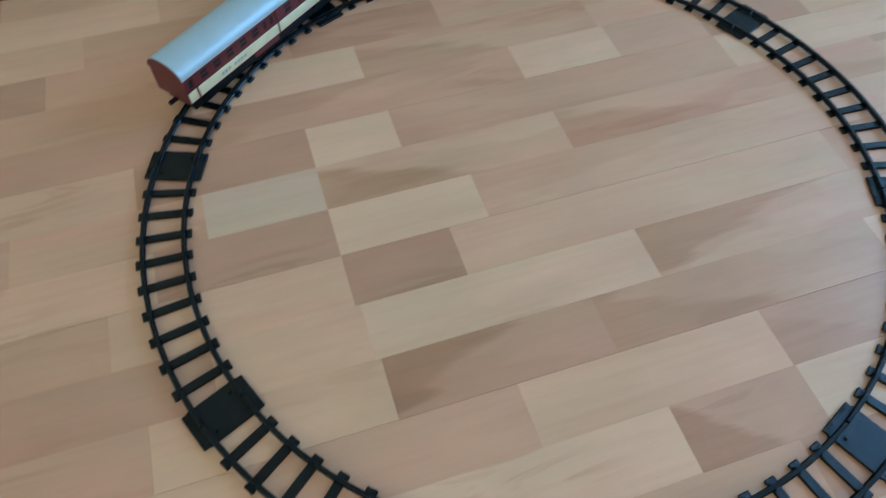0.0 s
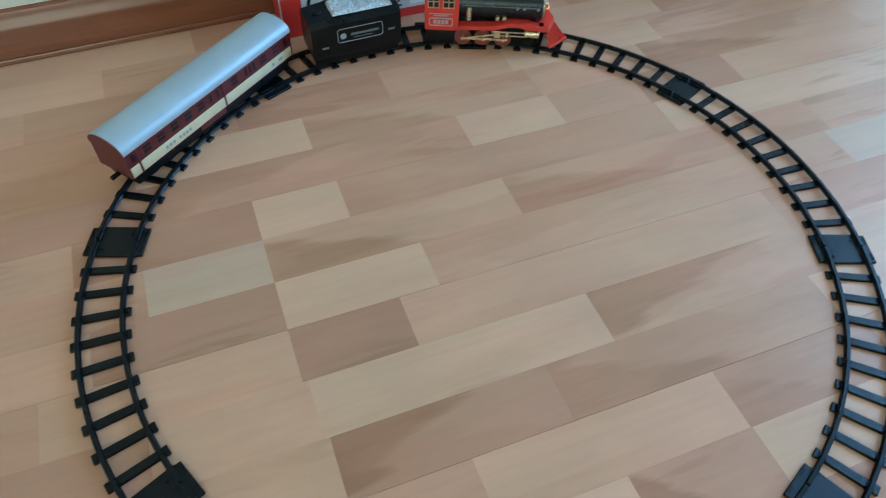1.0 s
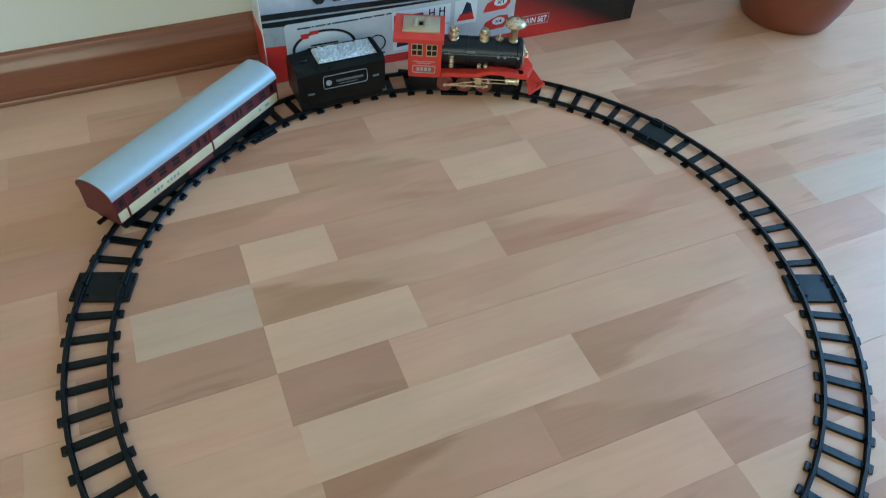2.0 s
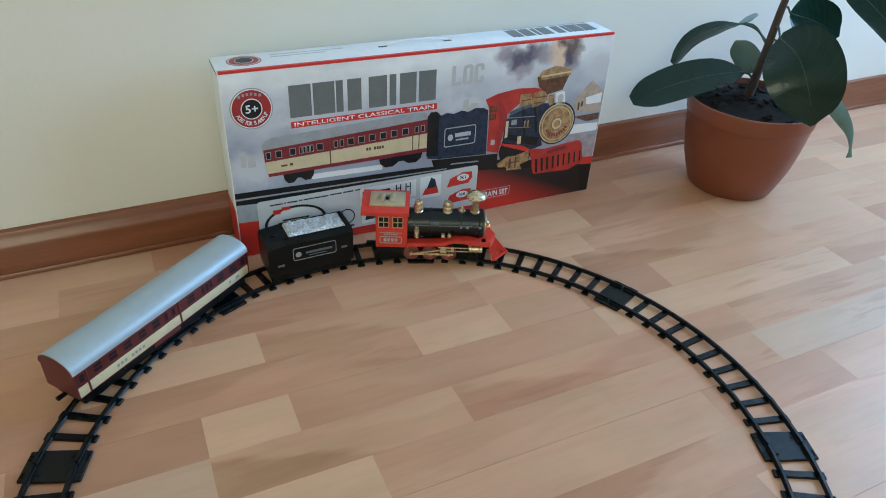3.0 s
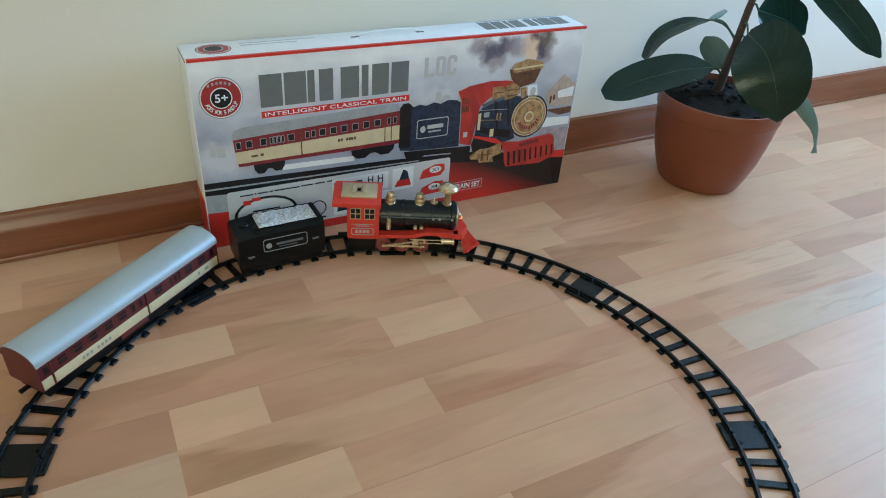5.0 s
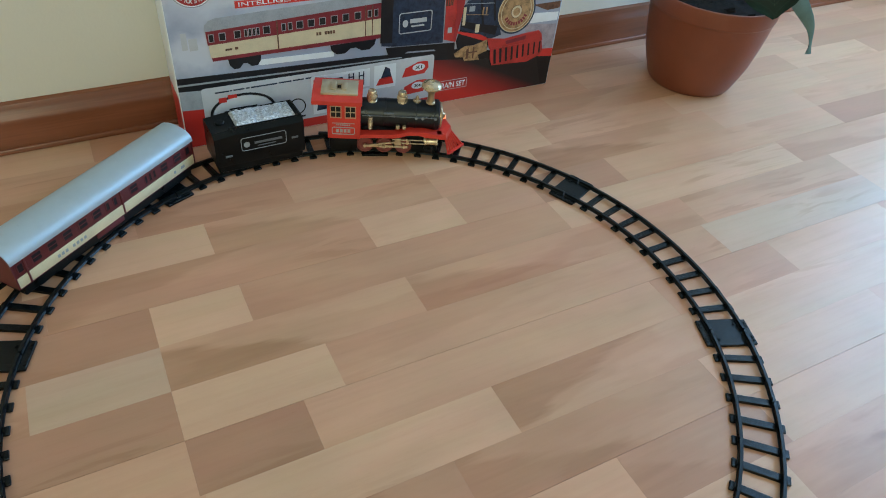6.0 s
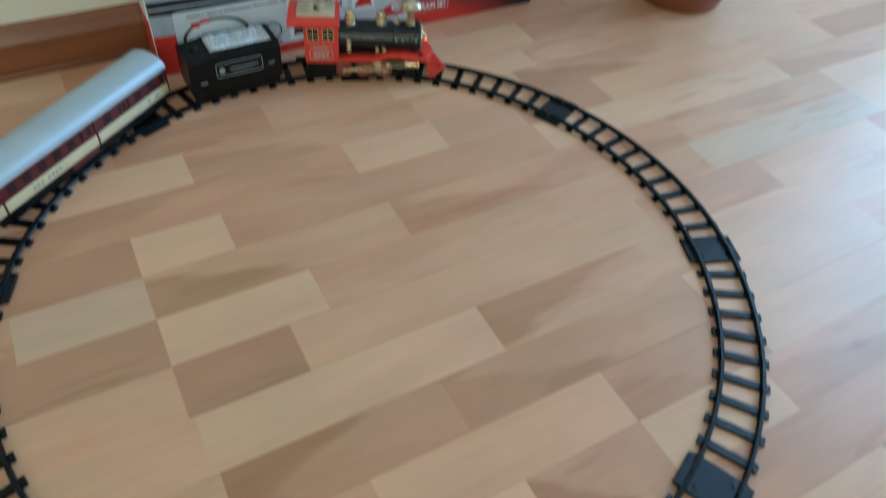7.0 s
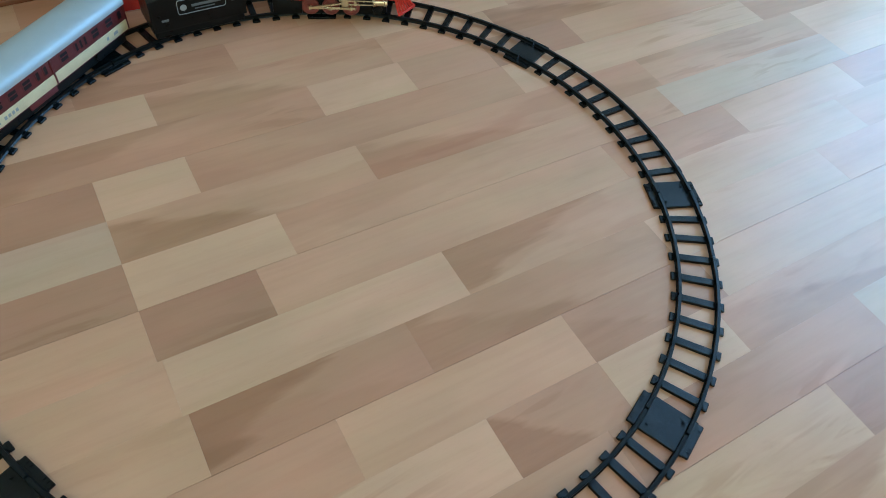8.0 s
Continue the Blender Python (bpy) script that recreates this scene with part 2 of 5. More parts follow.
GLASS = clear_glass("window_glass")
LAMP_RED = plain("red_led", (0.9, 0.25, 0.12), 0.3)
LAMP_RED.node_tree.nodes["Principled BSDF"].inputs["Emission Color"].default_value = (1.0, 0.16, 0.05, 1)
LAMP_RED.node_tree.nodes["Principled BSDF"].inputs["Emission Strength"].default_value = 2.5


# ---- mesh tools ----
def finish(bm, name, mat, smooth=30):
    bmesh.ops.recalc_face_normals(bm, faces=bm.faces)
    me = bpy.data.meshes.new(name)
    bm.to_mesh(me)
    bm.free()
    me.materials.append(mat)
    if smooth:
        me.polygons.foreach_set("use_smooth", [True] * len(me.polygons))
        me.set_sharp_from_angle(angle=radians(smooth))
    return me


def part(name, bm, mat, parent, label="", smooth=30):
    ob = new(name, finish(bm, name, mat, smooth))
    ob.parent = parent
    if label:
        tagged(ob, label)
    return ob


def thing(name, m, label, category, group="", kind=""):
    ob = new(name)
    ob.empty_display_size = 0.02
    ob.matrix_world = m
    return tagged(ob, label, category, group, kind)


def box(bm, x0, x1, y0, y1, z0, z1, bevel=0.0, seg=2):
    vs = [bm.verts.new((x, y, z)) for x in (x0, x1) for y in (y0, y1) for z in (z0, z1)]
    fs = [bm.faces.new([vs[i] for i in f]) for f in ((0, 1, 3, 2), (4, 6, 7, 5), (0, 4, 5, 1), (2, 3, 7, 6), (0, 2, 6, 4), (1, 5, 7, 3))]
    if bevel:
        es = list({e for f in fs for e in f.edges})
        bmesh.ops.bevel(bm, geom=es, offset=bevel, segments=seg, profile=0.5, affect="EDGES")
    return bm


def lathe(bm, profile, seg=24, m=None):
    """A body of revolution round z from (radius, height) pairs."""
    rings = []
    for r, z in profile:
        if r < 1e-6:
            rings.append([bm.verts.new((0, 0, z))])
        else:
            rings.append([bm.verts.new((r * math.cos(2 * math.pi * i / seg), r * math.sin(2 * math.pi * i / seg), z)) for i in range(seg)])
    for a, b in zip(rings, rings[1:]):
        for i in range(seg):
            j = (i + 1) % seg
            if len(a) == 1 and len(b) == 1:
                continue
            if len(a) == 1:
                bm.faces.new((a[0], b[i], b[j]))
            elif len(b) == 1:
                bm.faces.new((a[i], a[j], b[0]))
            else:
                bm.faces.new((a[i], a[j], b[j], b[i]))
    if m is not None:
        bmesh.ops.transform(bm, matrix=m, verts=[v for ring in rings for v in ring])
    return bm


def rod(bm, a, b, r, seg=8):
    a, b = Vector(a), Vector(b)
    m = Matrix.Translation(a) @ (b - a).to_track_quat("Z", "Y").to_matrix().to_4x4()
    h = (b - a).length
    return lathe(bm, [(0, 0), (r, 0), (r, h), (0, h)], seg, m)


def disc_y(bm, x, y0, y1, z, r, seg=20, rim=0.0):
    """A wheel-like disc whose axle runs along y."""
    m = Matrix.Translation((x, y0, z)) @ Euler((radians(-90), 0, 0)).to_matrix().to_4x4()
    h = y1 - y0
    return lathe(bm, [(0, h * 0.7), (r * 0.3, h), (r * 0.35, h * 0.75), (r * 0.8, h * 0.75), (r * 0.85, h), (r, h), (r, 0), (0, 0)], seg, m)


def prism(bm, outline, y0, y1):
    """An outline of (x, z) pulled along y."""
    a = [bm.verts.new((x, y0, z)) for x, z in outline]
    b = [bm.verts.new((x, y1, z)) for x, z in outline]
    bm.faces.new(a)
    bm.faces.new(b[::-1])
    for i in range(len(a)):
        j = (i + 1) % len(a)
        bm.faces.new((a[i], b[i], b[j], a[j]))
    return bm


def fresh():
    return bmesh.new()


def round_rect(x0, x1, z0, z1, r, seg=4):
    pts = []
    for cx, cz, a0 in ((x1 - r, z1 - r, 0), (x0 + r, z1 - r, 90), (x0 + r, z0 + r, 180), (x1 - r, z0 + r, 270)):
        pts += [(cx + r * math.cos(radians(a0 + 90 * i / seg)), cz + r * math.sin(radians(a0 + 90 * i / seg))) for i in range(seg + 1)]
    return pts


def outline_frame(bm, outer, inner, y0, y1):
    """A flat frame between two outlines of equal length."""
    k = len(outer)
    rows = [[bm.verts.new((x, y, z)) for x, z in o] for o, y in ((outer, y0), (outer, y1), (inner, y1), (inner, y0))]
    for a, b in zip(rows, rows[1:] + rows[:1]):
        for i in range(k):
            j = (i + 1) % k
            bm.faces.new((a[i], a[j], b[j], b[i]))
    return bm


def letters(text, height, width=None, thick=0.0002, bold=0.0):
    """The text as a bmesh in x (along) and z (up), its lower left corner at the origin, facing -y."""
    cu = bpy.data.curves.new("letters", "FONT")
    cu.body, cu.extrude, cu.offset, cu.resolution_u = text, 0.0, bold, 3
    ob = new("letters", cu)
    me = bpy.data.meshes.new_from_object(ob.evaluated_get(bpy.context.evaluated_depsgraph_get()))
    bpy.data.objects.remove(ob)
    bm = fresh()
    bm.from_mesh(me)
    bpy.data.meshes.remove(me)
    xs, ys = [v.co.x for v in bm.verts], [v.co.y for v in bm.verts]
    x0, y0, w, h = min(xs), min(ys), max(xs) - min(xs), max(ys) - min(ys)
    kz = height / h
    kx = width / w if width else kz
    for v in bm.verts:
        v.co = ((v.co.x - x0) * kx, 0, (v.co.y - y0) * kz)
    made = bmesh.ops.extrude_face_region(bm, geom=bm.faces[:])
    for v in made["geom"]:
        if isinstance(v, bmesh.types.BMVert):
            v.co.y -= thick
    return bm


# ---- room ----
def wall_slab(name, x0, x1, y0, y1, z0, z1, mat=None):
    ob = new(name, finish(box(fresh(), x0, x1, y0, y1, z0, z1), name, mat or WALL, 0))
    ob.matrix_world = ROOM
    return ob


def build_room():
    tagged(wall_slab("wall_north", WEST - 0.2, EAST + 0.2, 0.017, 0.2, -0.1, CEIL), "cream painted plaster wall behind the toy box", "wall", kind="structure")
    tagged(wall_slab("wall_west", WEST - 0.2, WEST, SOUTH, 0.017, -0.1, CEIL), "cream painted plain plaster side wall", "wall", kind="structure")
    bm = fresh()
    for xa, xb, za, zb in ((WEST - 0.2, FILL_WIN_X[0], -0.1, CEIL), (FILL_WIN_X[1], EAST + 0.2, -0.1, CEIL), (*FILL_WIN_X, -0.1, FILL_WIN_Z[0]), (*FILL_WIN_X, FILL_WIN_Z[1], CEIL)):
        box(bm, xa, xb, SOUTH - 0.2, SOUTH, za, zb)
    south = new("wall_south", finish(bm, "wall_south", WALL, 0))
    south.matrix_world = ROOM
    tagged(south, "cream painted plaster wall with an added fill window", "wall", kind="structure")
    tagged(wall_slab("ceiling", WEST - 0.2, EAST + 0.2, SOUTH - 0.2, 0.2, CEIL, CEIL + 0.15, CEILING), "plain white painted room ceiling", "ceiling", kind="structure")
    bm = fresh()
    a0, a1 = WIN_Y
    for ya, yb, za, zb in ((SOUTH, a0, -0.1, CEIL), (a0, a1, -0.1, WIN_Z[0]), (a0, a1, WIN_Z[1], CEIL), (a1, 0.017, -0.1, CEIL)):
        box(bm, EAST, EAST + 0.2, ya, yb, za, zb)
    east = new("wall_east", finish(bm, "wall_east", WALL, 0))
    east.matrix_world = ROOM
    tagged(east, "cream painted plaster wall with a window opening", "wall", kind="structure")
    def window(name, m, a0, a1, z0, z1, label):
        """A two-light window in an opening from a0 to a1 along local y; local x points outwards."""
        win = thing(name, m, label, "window", kind="structure")
        x = 0.12
        bm = fresh()
        for ya, yb, za, zb in ((a0, a0 + 0.06, z0, z1), (a1 - 0.06, a1, z0, z1), (a0 + 0.06, a1 - 0.06, z0, z0 + 0.06), (a0 + 0.06, a1 - 0.06, z1 - 0.06, z1)):
            box(bm, x, x + 0.06, ya, yb, za, zb, 0.004)
        am = (a0 + a1) / 2
        box(bm, x + 0.003, x + 0.057, am - 0.03, am + 0.03, z0 + 0.06, z1 - 0.06, 0.004)
        part("window_frame", bm, FRAME_WHITE, win)
        part("window_sill", box(fresh(), -0.10, x, a0 + 0.004, a1 - 0.004, z0 + 0.002, z0 + 0.03, 0.006), FRAME_WHITE, win)
        for ya, yb in ((a0 + 0.06, am - 0.03), (am + 0.03, a1 - 0.06)):
            pane = part("pane", box(fresh(), x + 0.035, x + 0.041, ya, yb, z0 + 0.06, z1 - 0.06), GLASS, win, smooth=0)
            pane.visible_shadow = False

    window("window_1", ROOM @ pose(EAST, 0, 0), *WIN_Y, *WIN_Z, "white plastic window letting in cool daylight")
    # added opening that carries the warm fill light
    window("fill_window", ROOM @ pose(0, SOUTH, 0, 0, 0, -90), *FILL_WIN_X, *FILL_WIN_Z, "wide white plastic window letting in warm daylight")
    # moulded baseboard: straight foot, hollow, rounded lip
    prof = [(-0.004, 0), (-0.004, 0.0045), (-0.0025, 0.0068), (0, 0.0075), (0, 0.043), (0.002, 0.052), (0.006, 0.058), (0.008, 0.0660), (0.010, 0.0710), (0.0165, 0.0735), (0.0165, 0)]
    cuts = [WEST, -1.15, 0.985, EAST]
    for a, b in zip(cuts, cuts[1:]):
        bm = fresh()
        va = [bm.verts.new((a + 0.0006, y, z + 0.001)) for y, z in prof]
        vb = [bm.verts.new((b - 0.0006, y, z + 0.001)) for y, z in prof]
        bm.faces.new(va)
        bm.faces.new(vb[::-1])
        for i in range(len(prof)):
            j = (i + 1) % len(prof)
            bm.faces.new((va[i], vb[i], vb[j], va[j]))
        ob = new("baseboard", finish(bm, "baseboard", TRIM, 40))
        ob.matrix_world = ROOM
        tagged(ob, "glossy cherry-brown wooden baseboard along the wall", "baseboard", kind="structure")


build_room()

# ---- track ----
CENTRE = Vector((-0.0186, 0.0220, 0))
GAUGE, SLEEPER, RAIL_TOP = 0.0219, 0.0302, 0.0090
JOINTS = tuple(24.4 + 45 * k for k in range(9))     # degrees


RADIUS = 0.4200


def on_track(a, off=0.0, z=0.0):
    r = RADIUS + off
    return Vector((CENTRE.x + r * math.cos(a), CENTRE.y + r * math.sin(a), z))


def track_pose(a):
    p = on_track(a)
    return Matrix.Translation(p) @ Euler((0, 0, a - math.pi / 2)).to_matrix().to_4x4()


def sleeper_mesh():
    bm = fresh()
    prism(bm, [(-0.0048, 0.0006), (0.0048, 0.0006), (0.0042, 0.0040), (-0.0042, 0.0040)], -SLEEPER + 0.004, SLEEPER - 0.004)
    for s in (-1, 1):
        a, b = sorted((s * (SLEEPER - 0.005), s * SLEEPER))
        box(bm, -0.0056, 0.0056, a, b, 0.0002, 0.0034, 0.0008, 1)
    for s in (-1, 1):
        box(bm, -0.003, 0.003, s * GAUGE - 0.0036, s * GAUGE + 0.0036, 0.0038, 0.0056)
    return finish(bm, "sleeper", SLEEPER_BLACK, 0)


def plate_mesh():
    bm = fresh()
    box(bm, -0.0215, 0.0215, -SLEEPER + 0.003, SLEEPER - 0.003, 0.0004, 0.0042, 0.0006, 1)
    for s in (-1, 1):
        a, b = sorted((s * (SLEEPER - 0.004), s * (SLEEPER + 0.003)))
        box(bm, -0.0205, 0.0205, a, b, 0.0003, 0.0040, 0.0007, 1)
        for x in (-0.014, -0.009, 0.009, 0.014):
            box(bm, x - 0.0012, x + 0.0012, s * 0.0305 - 0.0012, s * 0.0305 + 0.0012, 0.0038, 0.0052)
    lathe(bm, [(0.0016, 0.0046), (0.0016, 0.0060), (0, 0.0063)], 8, Matrix.Translation((0.012, -0.0145, 0)))
    lathe(bm, [(0.0016, 0.0046), (0.0016, 0.0060), (0, 0.0063)], 8, Matrix.Translation((-0.012, 0.0145, 0)))
    return finish(bm, "joint_plate", SLEEPER_BLACK, 0)


def build_track():
    track = thing("toy_train_track", Matrix.Translation(CENTRE), "closed ring of black plastic toy railway track on the floor", "toy track")
    back = Matrix.Translation(-CENTRE)
    sleeper, plate = sleeper_mesh(), plate_mesh()
    for k in range(8):
        a0, a1 = radians(JOINTS[k]), radians(JOINTS[k + 1])
        seg = new("track_segment")
        seg.empty_display_size = 0.02
        seg.parent = track
        for s in (-1, 1):
            bm = fresh()
            rows = []
            steps = 16
            for i in range(steps + 1):
                a = a0 + (a1 - a0) * (0.004 + 0.992 * i / steps)
                rows.append([bm.verts.new(back @ on_track(a, s * GAUGE + dx, z)) for dx, z in
                             ((-0.0030, 0.0036), (0.0030, 0.0036), (0.0016, 0.0056), (0.0017, RAIL_TOP), (-0.0017, RAIL_TOP), (-0.0016, 0.0056))])
            for a, b in zip(rows, rows[1:]):
                for i in range(6):
                    bm.faces.new((a[i], a[(i + 1) % 6], b[(i + 1) % 6], b[i]))
            bm.faces.new(rows[0])
            bm.faces.new(rows[-1][::-1])
            part("rail", bm, BLACK, seg, smooth=0)
        for i in range(9):
            ob = new("sleeper", sleeper)
            ob.parent = seg
            ob.matrix_local = back @ track_pose(a0 + (a1 - a0) * (5.6 + 4.225 * i) / 45)
        ob = new("joint_plate", plate)
        ob.parent = seg
        ob.matrix_local = back @ track_pose(a0)


build_track()


# ---- locomotive ----
TOY = Matrix.Scale(0.988, 4)      # the train's parts are drawn a little over size


def both(y):
    return (-y, y)


def build_locomotive():
    loco = thing("toy_locomotive", pose(0.1432, 0.3988, 0, 0, 0, -23.9) @ TOY, "red and black plastic toy steam locomotive with gold trim", "toy train")
    bm = box(fresh(), -0.090, 0.080, -0.0185, 0.0185, 0.0098, 0.038, 0.002)
    # lower block added between the rails, black in place of the contact shadow
    box(bm, -0.086, 0.070, -0.0165, 0.0165, 0.0064, 0.0110)
    part("filled_chassis", bm, BLACK, loco)
    part("ash_pan", box(fresh(), -0.089, -0.046, -0.0250, 0.0250, 0.0098, 0.0348, 0.001), BLACK, loco)
    # boiler
    mx = Matrix.Translation((-0.042, 0, 0.067)) @ Euler((0, radians(90), 0)).to_matrix().to_4x4()
    prof = [(0, 0), (0.0222, 0), (0.0222, 0.036), (0.0228, 0.0365), (0.0228, 0.040), (0.0222, 0.0405), (0.0222, 0.082), (0.0228, 0.0825),
            (0.0228, 0.086), (0.0222, 0.0865), (0.0222, 0.114), (0.0236, 0.115), (0.0236, 0.121), (0.021, 0.123), (0, 0.123)]
    boiler = part("boiler", lathe(fresh(), prof, 40, mx), NAVY, loco)
    mf = Matrix.Translation((0.0812, 0, 0.067)) @ Euler((0, radians(90), 0)).to_matrix().to_4x4()
    part("smokebox_door", lathe(fresh(), [(0.0205, 0), (0.0205, 0.0015), (0.019, 0.003), (0.014, 0.003), (0.0135, 0.0042), (0.006, 0.0055), (0.004, 0.009), (0, 0.0095)], 32, mf), BRASS, boiler, "round brown-gold smokebox door")
    mh = Matrix.Translation((0.086, 0, 0.0635)) @ Euler((0, radians(90), 0)).to_matrix().to_4x4()
    part("headlight", lathe(fresh(), [(0.003, 0), (0.003, 0.004), (0.002, 0.0055), (0, 0.006)], 14, mh), LAMP_RED, boiler, "small glowing red headlight")
    for y in both(0.0231):
        bm = fresh()
        rod(bm, (-0.038, y, 0.0735), (0.076, y, 0.0735), 0.0008)
        for x in (-0.03, 0.01, 0.06):
            rod(bm, (x, y * 0.92, 0.0735), (x, y * 1.02, 0.0735), 0.0013)
        part("handrail", bm, DIM_INK, boiler)
        s = 1 if y > 0 else -1
        bm = fresh()
        for i in range(5):
            lathe(bm, [(0, 0), (0.0036, 0.0004), (0.0042, 0.002), (0.0036, 0.0036), (0, 0.004)], 12, Matrix.Translation((-0.026, s * 0.0225, 0.0505 + 0.0042 * i)))
        part("air_pump", bm, GOLD, boiler, "gold ribbed air pump")
        for x in (0.016, 0.026):
            part("valve", box(fresh(), x - 0.003, x + 0.003, min(s * 0.017, s * 0.026), max(s * 0.017, s * 0.026), 0.0525, 0.0585, 0.001), GOLD, boiler)
        for x in (0.044, 0.054, 0.074):
            mm = Matrix.Translation((x, s * 0.0215, 0.072)) @ Euler((radians(-90 * s), 0, 0)).to_matrix().to_4x4()
            part("rivet", lathe(fresh(), [(0.0022, 0), (0.0022, 0.002), (0, 0.0028)], 10, mm), GREY_INK, boiler)
        part("builder_plate", box(fresh(), -0.006, 0.009, min(s * 0.020, s * 0.0238), max(s * 0.020, s * 0.0238), 0.0755, 0.079, 0.0006, 1), DIM_INK, boiler)
    # domes, bell, smokestack
    dome = [(0, 0.0185), (0.0055, 0.0182), (0.0066, 0.0165), (0.0068, 0.0135), (0.0055, 0.0128), (0.0055, 0.0115), (0.0078, 0.0108), (0.0084, 0.0095),
            (0.0084, 0.007), (0.0074, 0.006), (0.0076, 0.003), (0.0092, 0.0012), (0.0094, 0), (0, 0)]
    for x in (-0.024, 0.022):
        part("dome", lathe(fresh(), dome[::-1], 28, Matrix.Translation((x, 0, 0.0865))), GOLD, boiler, "gold plated boiler dome")
    part("bell", lathe(fresh(), [(0, 0), (0.006, 0.0), (0.0062, 0.003), (0.003, 0.0045), (0.0028, 0.007), (0.001, 0.0115), (0, 0.0118)], 18, Matrix.Translation((0.045, 0, 0.0872))), GOLD, boiler)
    stack = part("smokestack", lathe(fresh(), [(0, 0), (0.0082, 0), (0.0082, 0.002), (0.006, 0.004), (0.0050, 0.011), (0.0050, 0.017), (0.0072, 0.0215), (0.0122, 0.0248), (0.0128, 0.0264), (0, 0.0264)], 28, Matrix.Translation((0.066, 0, 0.0868))), BRASS, loco, "flared brown-gold smokestack")
    part("stack_cap", lathe(fresh(), [(0, 0), (0.0140, 0), (0.0158, 0.0012), (0.0160, 0.0036), (0.0148, 0.0044), (0.0152, 0.0054), (0.0140, 0.0072), (0.0105, 0.0090), (0.005, 0.0102), (0.0042, 0.0108), (0.0038, 0.0098), (0, 0.0096)], 32, Matrix.Translation((0.066, 0, 0.1132))), GOLD, stack, "pale gold domed smokestack cap")
    # cab
    cab = part("cab", box(fresh(), -0.091, -0.041, -0.0295, 0.0295, 0.0345, 0.0985, 0.0014), RED, loco, "bright red driver cab")
    for s in (-1, 1):
        for x in (-0.078, -0.056):
            bm = fresh()
            y0, y1 = sorted((s * 0.0293, s * 0.0305))
            outer, inner = [(x - 0.0085, 0.0715), (x + 0.0085, 0.0715), (x + 0.0085, 0.0915), (x - 0.0085, 0.0915)], [(x - 0.0075, 0.0725), (x + 0.0075, 0.0725), (x + 0.0075, 0.0905), (x - 0.0075, 0.0905)]
            outline_frame(bm, outer, inner, y0, y1)
            box(bm, x - 0.0007, x + 0.0007, y0, y1, 0.073, 0.090)
            box(bm, x - 0.007, x - 0.0007, y0, y1, 0.0808, 0.0822)
            box(bm, x + 0.0007, x + 0.007, y0, y1, 0.0808, 0.0822)
            part("cab_window", bm, PALE_GOLD, cab, "pale gold four-pane cab window frame", 0)
            y0, y1 = sorted((s * 0.0290, s * 0.0297))
            part("window_glass", box(fresh(), x - 0.0069, x + 0.0069, y0, y1, 0.0731, 0.0899), NAVY, cab, smooth=0)
        y0, y1 = sorted((s * 0.0292, s * 0.0302))
        part("plate_rim", outline_frame(fresh(), round_rect(-0.0845, -0.0495, 0.0425, 0.0555, 0.003), round_rect(-0.0833, -0.0507, 0.0437, 0.0543, 0.002), y0, y1), PALE_INK, cab, smooth=0)
        bm = fresh()
        for i in range(4):
            box(bm, -0.078 + 0.0058 * i, -0.0738 + 0.0058 * i, y0, y1, 0.0462, 0.0518)
        part("plate_bars", bm, PALE_INK, cab, smooth=0)
        bm = fresh()
        box(bm, -0.084, -0.050, y0, y1, 0.0618, 0.0626)
        for i in range(8):
            box(bm, -0.078 + 0.0028 * i, -0.0760 + 0.0028 * i, y0, y1, 0.0585, 0.0602)
        part("lining", bm, PALE_INK, cab, smooth=0)
    arch = [(y, 0.1065 - 0.0045 * (y / 0.036) ** 2) for y in [-0.036 + 0.006 * i for i in range(13)]]
    low = [(y, z - 0.0062 if abs(y) > 0.033 else z - 0.0032) for y, z in arch]
    bm = fresh()
    ra, rb = [[bm.verts.new((x, y, z)) for y, z in arch + low[::-1]] for x in (-0.113, -0.0385)]
    k = len(ra)
    for i in range(k):
        bm.faces.new((ra[i], ra[(i + 1) % k], rb[(i + 1) % k], rb[i]))
    bm.faces.new(ra[::-1])
    bm.faces.new(rb)
    roof = part("cab_roof", bm, RED, cab, "overhanging red cab roof", 20)
    panel = part("roof_panel", box(fresh(), -0.1005, -0.0455, -0.0215, 0.0215, 0.1035, 0.1082, 0.0008), PALE_GOLD, cab, "pale gold battery cover on the roof")
    for x in (-0.0815, -0.0655):
        part("roof_bar", box(fresh(), x - 0.0036, x + 0.0036, -0.0125, 0.0125, 0.1078, 0.1108, 0.0014), PALE_GOLD, cab)
    part("switch_slot", box(fresh(), -0.0770, -0.0700, -0.0075, 0.0075, 0.1080, 0.1086, 0.0002, 1), BRASS, cab)
    part("switch", box(fresh(), -0.0762, -0.0708, -0.0062, 0.0002, 0.1084, 0.1108, 0.0007, 1), BLACK, cab, "small black slide switch")
    # running boards
    for s in (-1, 1):
        y0, y1 = sorted((s * 0.016, s * 0.0305))
        out = [(-0.041, 0.0435), (0.010, 0.0455), (0.034, 0.0515), (0.058, 0.0515), (0.078, 0.0475), (0.085, 0.0475), (0.085, 0.0415), (0.060, 0.0425), (0.05, 0.0455), (0.034, 0.0455), (0.014, 0.0395), (-0.041, 0.0375)]
        part("running_board", prism(fresh(), out, y0, y1), RED, loco, "red running board", 0)
        for x in (-0.034, -0.004, 0.026):
            y0, y1 = sorted((s * 0.0205, s * 0.0245))
            wheel = fresh()
            disc_y(wheel, x, y0, y1, 0.0222, 0.0130, 24) if s > 0 else disc_y(wheel, x, y1, y0, 0.0222, 0.0130, 24)
